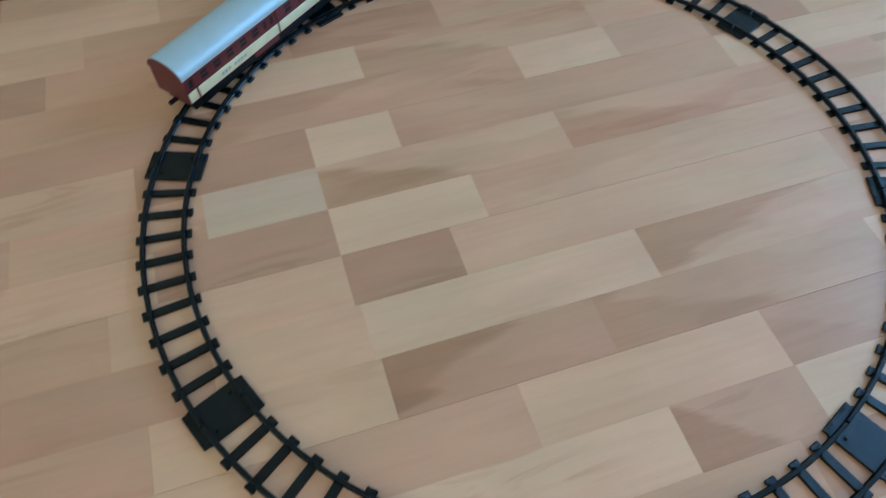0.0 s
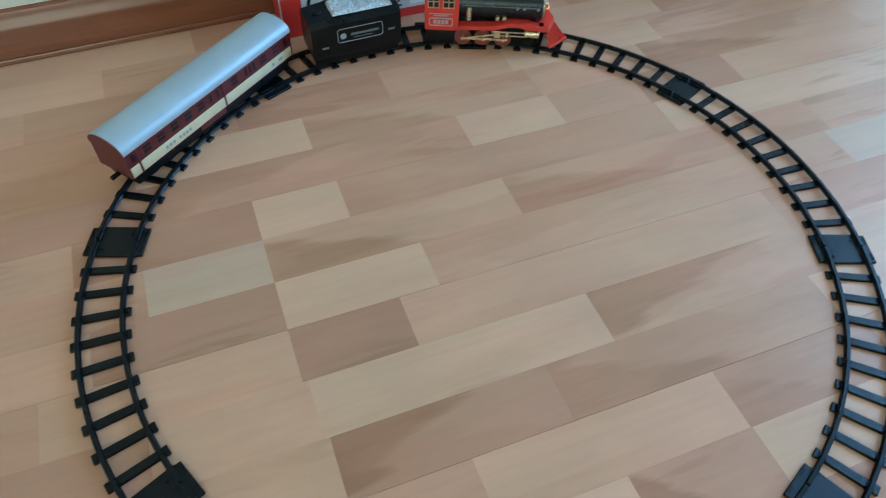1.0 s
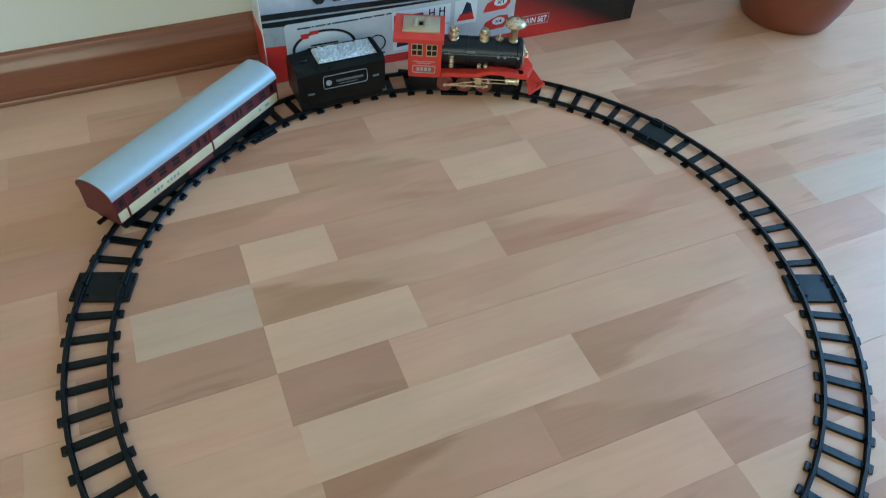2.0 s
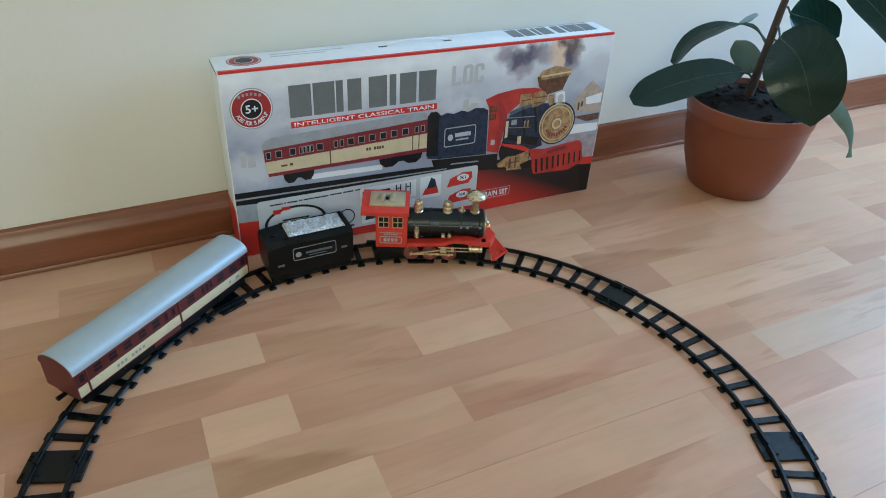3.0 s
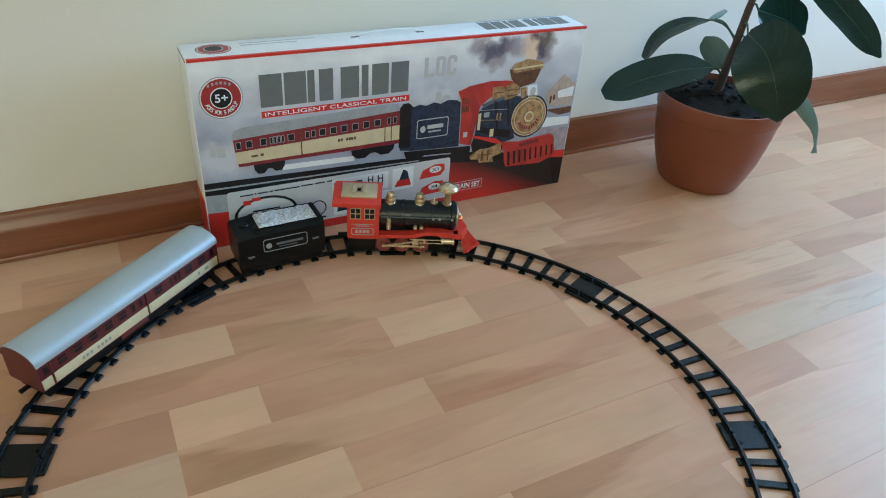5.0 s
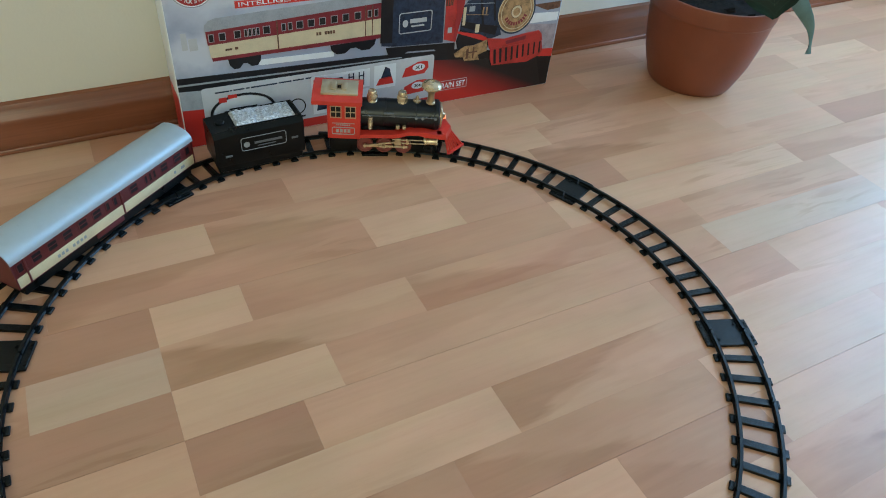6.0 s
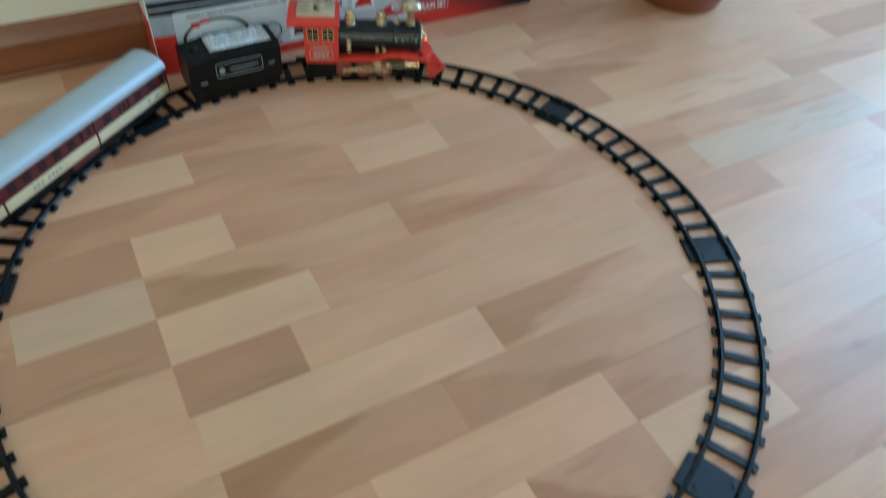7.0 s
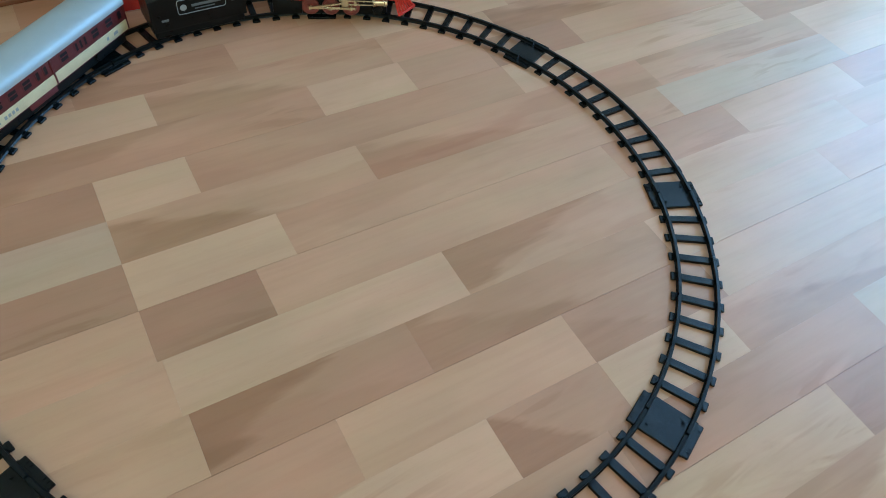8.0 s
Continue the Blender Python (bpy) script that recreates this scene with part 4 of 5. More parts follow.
def build_toy_box():
    W, D, H = 0.680, 0.067, 0.309
    pack = thing("toy_train_box", pose(-0.1430, 0.5020, 0.0, 0, 0, -0.3), "large printed cardboard toy train box standing against the baseboard", "toy box")
    part("carton", box(fresh(), 0, W, 0, D, 0, H, 0.0012), CARD, pack)
    STEP = 0.00022

    def ink(name, outline, mat, layer, parent=pack, label=""):
        bm = fresh()
        a = [bm.verts.new((x, -STEP * layer, z)) for x, z in outline]
        b = [bm.verts.new((x, 0.0001, z)) for x, z in outline]
        bm.faces.new(a)
        for i in range(len(a)):
            j = (i + 1) % len(a)
            bm.faces.new((a[i], b[i], b[j], a[j]))
        return part(name, bm, mat, parent, label, 0)

    def inks(name, outlines, mat, layer, parent=pack, label=""):
        bm = fresh()
        for outline in outlines:
            a = [bm.verts.new((x, -STEP * layer, z)) for x, z in outline]
            b = [bm.verts.new((x, 0.0001, z)) for x, z in outline]
            bm.faces.new(a)
            for i in range(len(a)):
                j = (i + 1) % len(a)
                bm.faces.new((a[i], b[i], b[j], a[j]))
        return part(name, bm, mat, parent, label, 0)

    def each(name, outlines, mat, layer, parent=pack):
        for outline in outlines:
            ink(name, outline, mat, layer, parent)

    def words(name, text, u, z, height, width, mat, layer, parent=pack, turn=0.0, bold=0.0):
        bm = letters(text, height, width, STEP, bold)
        bmesh.ops.transform(bm, matrix=Matrix.Translation((u, -STEP * (layer - 1), z)) @ Matrix.Rotation(radians(turn), 4, "Y"), verts=bm.verts)
        return part(name, bm, mat, parent, "", 0)

    e = 0.0015
    front = ink("front_print", quad(e, W - e, e, H - e), ART_SKY, 1, label="printed misty sky artwork")
    SLIDE = 0.005                     # the whole picture sits this far along the face
    L, R = e - SLIDE, W - e - SLIDE
    # far town and smears behind the trains
    each("town", [quad(0.012, 0.020, 0.16, 0.185), quad(0.022, 0.034, 0.158, 0.176), quad(0.385, 0.395, 0.20, 0.222), quad(0.398, 0.412, 0.20, 0.214), quad(0.335, 0.348, 0.20, 0.212)], ART_PALE, 2, front)
    inks("house", [[(0.609, 0.195), (0.643, 0.227), (0.671, 0.206), (0.671, 0.166), (0.6147, 0.1697)]], ART_TAN, 2, front)
    inks("house_wall", [[(0.6345, 0.196), (0.669, 0.202), (0.669, 0.183), (0.6375, 0.183)]], ART_WHITE, 3, front)
    each("house_window", [quad(0.619, 0.623, 0.174, 0.188), quad(0.626, 0.630, 0.180, 0.190)], ART_BROWN, 3, front)
    inks("low_roof", [[(0.612, 0.162), (0.671, 0.163), (0.671, 0.151), (0.645, 0.149)]], ART_BROWN, 3, front)
    inks("pale_bank", [[(0.612, 0.1467), (0.671, 0.1434), (0.671, 0.128), (0.612, 0.1283)]], ART_WHITE, 2, front)
    inks("grey_bank", [[(0.60, 0.128), (0.671, 0.121), (0.671, 0.075), (0.62, 0.075)]], ART_HAZE, 2, front)
    # ground: black roadbed, red field
    black = ink("roadbed", [(L, 0.118), (0.30, 0.110), (0.47, 0.100), (R, 0.064), (R, e), (L, e)], ART_BLACK, 2, front)
    inks("rail_line", [[(L, 0.108), (0.36, 0.101), (0.36, 0.099), (L, 0.105)]], ART_LEAD, 3, front)
    inks("snow", [[(0.12, 0.131), (0.24, 0.128), (0.24, 0.119), (0.12, 0.122)]], ART_WHITE, 3, front)
    ink("red_field", [(L, 0.088), (0.42, 0.086), (0.64, 0.060), (0.66, e), (L, e)], ART_FIELD, 3, front)
    inks("mist_strip", [[(L, 0.097), (0.028, 0.095), (0.028, 0.064), (L, 0.066)]], ART_LEAD, 4, front)
    inks("red_corner", [[(0.640, 0.062), (R, 0.058), (R, 0.074), (0.645, 0.076)]], ART_RED, 3, front)
    # maker's title as plain blocks, and the printed words
    cols = [(0, 78), (85, 163), (168, 194), (210, 262), (290, 360), (370, 396), (410, 476), (486, 556)]
    for a, b in cols:
        ink("title_block", quad(0.093 + 0.24 * a / 556, 0.093 + 0.24 * b / 556, 0.229, 0.279), ART_GREY, 2, front)
    ribbon = ink("ribbon", quad(0.093, 0.336, 0.2125, 0.2228), ART_RED, 2, front)
    words("ribbon_words", "INTELLIGENT CLASSICAL TRAIN", 0.098, 0.2146, 0.0062, 0.232, ART_WHITE, 3, front, bold=0.012)
    u0, z0, z1, w = 0.361, 0.248, 0.281, 0.0178      # condensed bold word LOC
    ink("pale_letter", [(u0, z0), (u0 + w, z0), (u0 + w, z0 + 0.006), (u0 + 0.0065, z0 + 0.006), (u0 + 0.0065, z1), (u0, z1)], ART_PALE, 2, front)
    u1 = u0 + w + 0.0026
    part("pale_letter", outline_frame(fresh(), round_rect(u1, u1 + w, z0, z1, 0.0055), round_rect(u1 + 0.0062, u1 + w - 0.0062, z0 + 0.0055, z1 - 0.0055, 0.002), -STEP * 2, 0.0001), ART_PALE, front, "", 0)
    u2, mid = u1 + w + 0.0026, (z0 + z1) / 2
    for base, sign in ((z0, 1), (z1, -1)):
        ink("pale_letter", [(u2, mid), (u2, base + sign * 0.004), (u2 + 0.004, base), (u2 + w - 0.004, base), (u2 + w, base + sign * 0.004), (u2 + w, base + sign * 0.0115),
                            (u2 + w - 0.006, base + sign * 0.0115), (u2 + w - 0.006, base + sign * 0.0055), (u2 + 0.0062, base + sign * 0.0055), (u2 + 0.0062, mid)], ART_PALE, 2, front)
    # age badge
    cx, cz = 0.037, 0.251
    badge = ink("badge", ellipse(cx, cz, 0.0315, 0.0315), ART_LEAD, 2, front, "round red age badge")
    ink("badge_white", ellipse(cx, cz, 0.0300, 0.0300), ART_WHITE, 3, front)
    ink("badge_red", ellipse(cx, cz, 0.0284, 0.0284), ART_CRIMSON, 4, front)
    ink("badge_ring", ellipse(cx, cz, 0.0158, 0.0158), ART_WHITE, 5, front)
    ink("badge_core", ellipse(cx, cz, 0.0142, 0.0142), ART_BLACK, 6, front)
    words("badge_number", "5+", cx - 0.0092, cz - 0.0062, 0.0125, 0.0185, ART_WHITE, 7, front, bold=0.02)
    bm = fresh()
    text = "AGES FOR 5 AND UP"
    for i, ch in enumerate(text):
        if ch == " ":
            continue
        t = radians(205 + 130 * i / (len(text) - 1))
        g = letters(ch, 0.0062, None, STEP, 0.015)
        wide = max(v.co.x for v in g.verts)
        turn = t - math.radians(270)
        m = Matrix.Translation((cx + 0.0252 * math.cos(t), -STEP * 4, cz + 0.0252 * math.sin(t))) @ Matrix.Rotation(-turn, 4, "Y") @ Matrix.Translation((-wide / 2, 0, 0))
        bmesh.ops.transform(g, matrix=m, verts=g.verts)
        me = bpy.data.meshes.new("glyph")
        g.to_mesh(me)
        g.free()
        bm.from_mesh(me)
        bpy.data.meshes.remove(me)
    part("badge_words", bm, ART_WHITE, front, "", 0)
    inks("badge_marks", [quad(cx - 0.018 + 0.006 * i, cx - 0.0145 + 0.006 * i, cz + 0.0165 + 0.004 * math.sin(math.pi * (i + 0.5) / 6), cz + 0.0205 + 0.004 * math.sin(math.pi * (i + 0.5) / 6)) for i in range(6)], ART_LEAD, 5, front)
    # printed passenger carriage
    inks("pictured_roof", [[(0.046, 0.182), (0.047, 0.193), (0.053, 0.199), (0.064, 0.202), (0.300, 0.2115), (0.316, 0.2095), (0.322, 0.196)]], ART_LEAD, 3, front)
    inks("pictured_wall", [[(0.048, 0.163), (0.322, 0.172), (0.322, 0.197), (0.047, 0.1835)]], ART_MAROON, 4, front)
    inks("pictured_band", [[(0.050, 0.1435), (0.322, 0.146), (0.322, 0.1725), (0.049, 0.1635)]], ART_CREAM, 4, front)
    inks("pictured_sill", [[(0.052, 0.138), (0.322, 0.139), (0.322, 0.1462), (0.051, 0.1438)]], ART_MAROON, 4, front)
    wins = [(0.051, 0.006), (0.066, 0.008), (0.088, 0.008), (0.103, 0.003), (0.109, 0.003), (0.115, 0.003), (0.121, 0.003), (0.131, 0.009), (0.159, 0.005), (0.169, 0.005), (0.182, 0.009), (0.200, 0.009), (0.218, 0.009), (0.237, 0.009), (0.256, 0.009), (0.276, 0.009), (0.298, 0.005), (0.309, 0.005)]
    for u, w in wins:
        lift = 0.009 * (u - 0.05) / 0.27
        ink("pictured_window_rim", quad(u - 0.001, u + w + 0.001, 0.1675 + lift, 0.1795 + lift), ART_LEAD, 5, front)
        ink("pictured_window", quad(u, u + w, 0.1685 + lift, 0.1785 + lift), ART_BLACK, 6, front)
    each("pictured_door_line", [quad(0.1505, 0.1525, 0.143, 0.187), quad(0.293, 0.2945, 0.146, 0.195), quad(0.3045, 0.306, 0.146, 0.195)], ART_BROWN, 5, front)
    each("pictured_mark", [quad(0.212 + 0.0045 * i, 0.2155 + 0.0045 * i, 0.1575, 0.1625) for i in (0, 1, 3, 4, 5, 6)] + [quad(0.072, 0.082, 0.152, 0.155), quad(0.086, 0.091, 0.152, 0.156)], ART_BROWN, 5, front)
    for u, w in ((0.074, 0.050), (0.234, 0.078)):
        ink("pictured_bogie", [(u, 0.138), (u + w, 0.139), (u + w * 0.97, 0.130), (u + w * 0.86, 0.123), (u + w * 0.68, 0.123), (u + w * 0.56, 0.129), (u + w * 0.44, 0.129), (u + w * 0.32, 0.122), (u + w * 0.14, 0.122), (u + w * 0.03, 0.129)], ART_BLACK, 5, front)
    # printed tender
    inks("pictured_tender", [[(0.322, 0.125), (0.322, 0.200), (0.328, 0.207), (0.338, 0.207), (0.344, 0.200), (0.356, 0.203), (0.368, 0.1995), (0.382, 0.204), (0.395, 0.200), (0.408, 0.205), (0.425, 0.203), (0.433, 0.198), (0.436, 0.116), (0.345, 0.121)]], ART_NAVY, 4, front)
    inks("pictured_bellows", [[(0.320, 0.130), (0.320, 0.201), (0.326, 0.208), (0.336, 0.208), (0.341, 0.201), (0.341, 0.128)]], ART_BLACK, 5, front)
    bm = fresh()
    outline_frame(bm, round_rect(0.352, 0.412, 0.141, 0.176, 0.004), round_rect(0.3535, 0.4105, 0.1425, 0.1745, 0.003), -STEP * 5, 0.0001)
    part("pictured_label_rim", bm, ART_PALE, front, "", 0)
    inks("pictured_label", [ellipse(0.3635, 0.158, 0.005, 0.006, 16), quad(0.372, 0.402, 0.1575, 0.1645), quad(0.374, 0.398, 0.151, 0.1535)], ART_PALE, 6, front)
    inks("pictured_underframe", [[(0.330, 0.121), (0.46, 0.113), (0.46, 0.100), (0.43, 0.098), (0.42, 0.106), (0.37, 0.109), (0.36, 0.104), (0.335, 0.106)]], ART_BLACK, 5, front)
    # printed locomotive
    ink("pictured_cab", [(0.4267, 0.2174), (0.4493, 0.2249), (0.4891, 0.2296), (0.5236, 0.2271), (0.5459, 0.2214), (0.551, 0.2089), (0.497, 0.2046), (0.4717, 0.1853), (0.4694, 0.163), (0.4639, 0.1354), (0.4604, 0.1142), (0.4375, 0.1213), (0.437, 0.1672), (0.4343, 0.2016)], ART_BRICK, 5, front)
    for z in (0.1935, 0.179):
        ink("pictured_cab_window", quad(0.4365, 0.4495, z, z + 0.0118), ART_BROWN, 6, front)
        inks("pictured_mullion", [quad(0.4365 + 0.0033 * i, 0.4370 + 0.0033 * i, z, z + 0.0118) for i in (1, 2, 3)], ART_RED, 7, front)
    ink("pictured_cab_plate", quad(0.4435, 0.4515, 0.1318, 0.1416), ART_PALE, 6, front)
    ink("pictured_boiler", [(0.481, 0.1859), (0.4987, 0.1941), (0.5286, 0.1993), (0.5651, 0.1934), (0.5442, 0.1783), (0.5421, 0.1463), (0.5525, 0.1155), (0.5323, 0.111), (0.5046, 0.1224), (0.4678, 0.1349), (0.4697, 0.1734)], ART_NAVY, 6, front)
    ink("pictured_shadow", [(0.4678, 0.1349), (0.5046, 0.1224), (0.5323, 0.111), (0.526, 0.089), (0.47, 0.088), (0.462, 0.114)], ART_BLACK, 5, front)
    ink("pictured_boiler_shine", [(0.4760, 0.1885), (0.5000, 0.1962), (0.5290, 0.2005), (0.5420, 0.1975), (0.5290, 0.1945), (0.5010, 0.1900), (0.4790, 0.1822)], ART_SHEEN, 7, front)
    ink("pictured_boiler_shade", [(0.4690, 0.1400), (0.5046, 0.1275), (0.5400, 0.1165), (0.5430, 0.1330), (0.5080, 0.1400), (0.4695, 0.1500)], ART_BLACK, 7, front)
    ink("pictured_cab_shade", [(0.4500, 0.2235), (0.4720, 0.1853), (0.4694, 0.1630), (0.4640, 0.1354), (0.4610, 0.1160), (0.4555, 0.1180), (0.4580, 0.1650), (0.4540, 0.2000)], ART_CRIMSON, 6, front)
    for x, z in ((0.500, 0.199), (0.524, 0.203)):
        ink("pictured_strap", [(x, z - 0.006), (x + 0.004, z - 0.005), (x + 0.014, z - 0.060), (x + 0.010, z - 0.060)], ART_BLACK, 7, front)
    ink("pictured_walkway", [(0.4624, 0.1328), (0.5108, 0.1208), (0.5262, 0.1119), (0.5187, 0.1085), (0.4629, 0.1291)], ART_RED, 7, front)
    for x, z0, z1, w, mat in ((0.4705, 0.142, 0.173, 0.0055, ART_CREAM), (0.4975, 0.126, 0.1405, 0.0078, ART_CREAM), (0.5078, 0.157, 0.169, 0.003, ART_GOLD), (0.5148, 0.157, 0.169, 0.003, ART_GOLD), (0.4815, 0.1645, 0.1735, 0.011, ART_LEAD)):
        ink("pictured_fitting", quad(x, x + w, z0, z1), mat, 8, front)
    ink("pictured_handrail", [(0.4726, 0.1793), (0.5298, 0.1751), (0.5299, 0.1741), (0.4728, 0.1783)], ART_LEAD, 8, front)
    ink("pictured_handrail", [(0.4773, 0.1606), (0.5206, 0.1556), (0.5208, 0.1546), (0.4775, 0.1596)], ART_GOLD, 8, front)
    for outline in ([(0.4936, 0.2134), (0.4947, 0.2184), (0.5157, 0.2178), (0.5188, 0.2107), (0.5171, 0.1989), (0.4953, 0.1962)],
                    [(0.5207, 0.2172), (0.533, 0.2215), (0.5445, 0.2181), (0.552, 0.2036), (0.5408, 0.1961), (0.5222, 0.1914), (0.5193, 0.1969)],
                    [(0.5531, 0.2104), (0.5636, 0.2109), (0.5662, 0.1915), (0.5555, 0.1917)]):
        ink("pictured_dome", outline, ART_GOLD, 8, front)
    inks("pictured_dome_band", [quad(0.497, 0.517, 0.2065, 0.2085), quad(0.523, 0.549, 0.2085, 0.2105), quad(0.523, 0.546, 0.1985, 0.2005)], ART_BROWN, 9, front)
    ink("pictured_lamp", [(0.5661, 0.2124), (0.5849, 0.2139), (0.5900, 0.1921), (0.5695, 0.1911)], ART_WHITE, 9, front)
    ink("pictured_lamp_face", ellipse(0.578, 0.2025, 0.0062, 0.0078, 16), ART_PALE, 10, front)
    ink("pictured_chimney", [(0.5247, 0.246), (0.5924, 0.2497), (0.5801, 0.2178), (0.5503, 0.2124), (0.5312, 0.2273)], ART_BROWN, 7, front)
    ink("pictured_chimney_band", [(0.529, 0.2499), (0.5355, 0.2559), (0.5593, 0.262), (0.5837, 0.2572), (0.5925, 0.253), (0.5927, 0.2429), (0.5328, 0.2396)], ART_GOLD, 8, front)
    ink("pictured_chimney_rim", [(0.533, 0.2475), (0.5925, 0.2505), (0.5925, 0.2475), (0.533, 0.2445)], ART_CREAM, 9, front)
    cx, cz = 0.5770, 0.1549
    for k, (r, mat) in enumerate(((0.0400, ART_NAVY), (0.0368, ART_CREAM), (0.0352, ART_GOLD), (0.0312, ART_CREAM), (0.0298, ART_GOLD), (0.0115, ART_BROWN), (0.0105, ART_CREAM), (0.0070, ART_GOLD))):
        ink("pictured_boiler_door", ellipse(cx, cz, r, r * 1.02), mat, 9 + k, front)
    inks("pictured_door_marks", [[(cx + r * math.cos(t), cz + r * math.sin(t)) for r, t in ((0.0185, radians(a)), (0.0250, radians(a)), (0.0250, radians(a + 9)), (0.0185, radians(a + 9)))] for a in range(205, 345, 14)], ART_MAROON, 14, front)
    ink("pictured_catcher", [(0.5336, 0.092), (0.5766, 0.0923), (0.6431, 0.0947), (0.6486, 0.0743), (0.6441, 0.0651), (0.6179, 0.0554), (0.5413, 0.0593), (0.5357, 0.0726)], ART_BRICK, 10, front)
    ink("pictured_beam", [(0.5241, 0.1122), (0.5615, 0.1067), (0.6062, 0.1116), (0.6334, 0.1134), (0.6404, 0.1067), (0.6449, 0.0945), (0.5765, 0.0931), (0.5315, 0.0923)], ART_BRICK, 11, front)
    ink("pictured_beam_step", [(0.563, 0.103), (0.606, 0.108), (0.606, 0.101), (0.566, 0.0965)], ART_MAROON, 12, front)
    for i in range(9):
        k = i / 8
        ink("pictured_gap", [(0.5405 + 0.098 * k, 0.0895 + 0.0025 * k), (0.5455 + 0.0958 * k, 0.0895 + 0.0025 * k), (0.5495 + 0.0940 * k, 0.0615 + 0.009 * k), (0.5445 + 0.0957 * k, 0.0615 + 0.008 * k)], ART_BLACK, 11, front)
    ink("pictured_piston", [(0.4604, 0.0922), (0.4801, 0.1039), (0.4978, 0.1031), (0.5244, 0.1103), (0.526, 0.0894), (0.5087, 0.0845), (0.5123, 0.0745), (0.4822, 0.0767), (0.4792, 0.0836), (0.4632, 0.0861)], ART_GOLD, 10, front)
    inks("pictured_piston_shade", [quad(0.484, 0.489, 0.080, 0.099), quad(0.497, 0.500, 0.079, 0.101), quad(0.484, 0.506, 0.090, 0.0925)], ART_BROWN, 11, front)
    # contents panel
    ink("contents_panel", round_rect(0.028, 0.422, 0.017, 0.097, 0.005), ART_PANEL, 5, front, "pale printed contents panel")
    inks("panel_bars", [quad(0.048 + u, 0.048 + u + w, 0.0865 + 0.010 * u, 0.0888 + 0.010 * u) for u, w in ((0, 0.021), (0.023, 0.003), (0.028, 0.017), (0.047, 0.006), (0.055, 0.042), (0.099, 0.021), (0.122, 0.018), (0.143, 0.010))], ART_NAVY, 6, front)
    bm = fresh()
    outline_frame(bm, ellipse(0.088, 0.051, 0.0515, 0.0300, 48), ellipse(0.088, 0.051, 0.0470, 0.0262, 48), -STEP * 6, 0.0001)
    part("pictured_track", bm, ART_BLACK, front, "", 0)
    ink("pictured_track_field", ellipse(0.088, 0.051, 0.0455, 0.0250, 40), ART_WHITE, 6, front)
    inks("track_note", [quad(0.066, 0.110, 0.0555, 0.0580), quad(0.062, 0.114, 0.0505, 0.0530), quad(0.070, 0.106, 0.0455, 0.0480)], ART_BLACK, 7, front)
    each("pictured_small_train", [quad(0.052, 0.064, 0.070, 0.078), quad(0.066, 0.080, 0.075, 0.081)], ART_RED, 7, front)
    bm = fresh()
    outline_frame(bm, ellipse(0.175, 0.042, 0.0145, 0.0145, 32), ellipse(0.175, 0.042, 0.0125, 0.0125, 32), -STEP * 6, 0.0001)
    part("pictured_circle", bm, ART_BLACK, front, "", 0)
    inks("size_mark", [quad(0.155, 0.156, 0.030, 0.054), quad(0.163, 0.188, 0.0215, 0.0245)], ART_BLACK, 6, front)
    each("photo_card", [quad(0.200, 0.302, 0.058, 0.090), quad(0.202, 0.300, 0.022, 0.054), quad(0.310, 0.350, 0.050, 0.092)], ART_WHITE, 6, front)
    each("photo_red", [quad(0.204, 0.222, 0.062, 0.084), [(0.246, 0.026), (0.272, 0.026), (0.290, 0.046), (0.268, 0.048)], [(0.314, 0.056), (0.346, 0.056), (0.342, 0.070), (0.320, 0.068)]], ART_RED, 7, front)
    each("photo_dark", [quad(0.229, 0.254, 0.064, 0.082), quad(0.264, 0.266, 0.062, 0.086), quad(0.272, 0.274, 0.062, 0.086), quad(0.264, 0.274, 0.068, 0.070), quad(0.264, 0.274, 0.078, 0.080), quad(0.282, 0.284, 0.062, 0.086), quad(0.290, 0.292, 0.062, 0.086), quad(0.282, 0.292, 0.068, 0.070), quad(0.282, 0.292, 0.078, 0.080), [(0.208, 0.028), (0.238, 0.030), (0.234, 0.044), (0.220, 0.046), (0.210, 0.040)], [(0.322, 0.066), (0.342, 0.068), (0.338, 0.084), (0.330, 0.088)]], ART_NAVY, 7, front)
    for z in (0.075, 0.041):
        ink("count_badge", [(0.362, z - 0.012), (0.404, z - 0.010), (0.412, z), (0.410, z + 0.012), (0.392, z + 0.013), (0.368, z + 0.004)], ART_RED, 6, front)
        ink("count_oval", ellipse(0.393, z + 0.003, 0.012, 0.0065, 20), ART_WHITE, 7, front)
        words("count", "X1" if z > 0.06 else "X4", 0.386, z, 0.006, 0.013, ART_BLACK, 8, front, bold=0.02)
    words("set_words", "TRAIN SET", 0.433, 0.0285, 0.0105, 0.056, ART_WHITE, 5, front, turn=0, bold=0.02)
    bm = fresh()
    outline_frame(bm, quad(0.429, 0.493, 0.025, 0.043), quad(0.4298, 0.4922, 0.0258, 0.0422), -STEP * 4, 0.0001)
    part("set_rim", bm, ART_PALE, front, "", 0)

    # top face: red edge line, upturned title, badge, handle slots
    def lid(name, outline, mat, layer=1, label=""):
        bm = fresh()
        a = [bm.verts.new((x, y, H + STEP * layer)) for x, y in outline]
        b = [bm.verts.new((x, y, H - 0.0001)) for x, y in outline]
        bm.faces.new(a)
        for i in range(len(a)):
            j = (i + 1) % len(a)
            bm.faces.new((a[i], b[i], b[j], a[j]))
        return part(name, bm, mat, pack, label, 0)

    for sheet in front.children:
        sheet.location.x = SLIDE
    bm = box(fresh(), e, W - e, -0.0005, 0.0046, H - 0.0002, H + 0.0004)
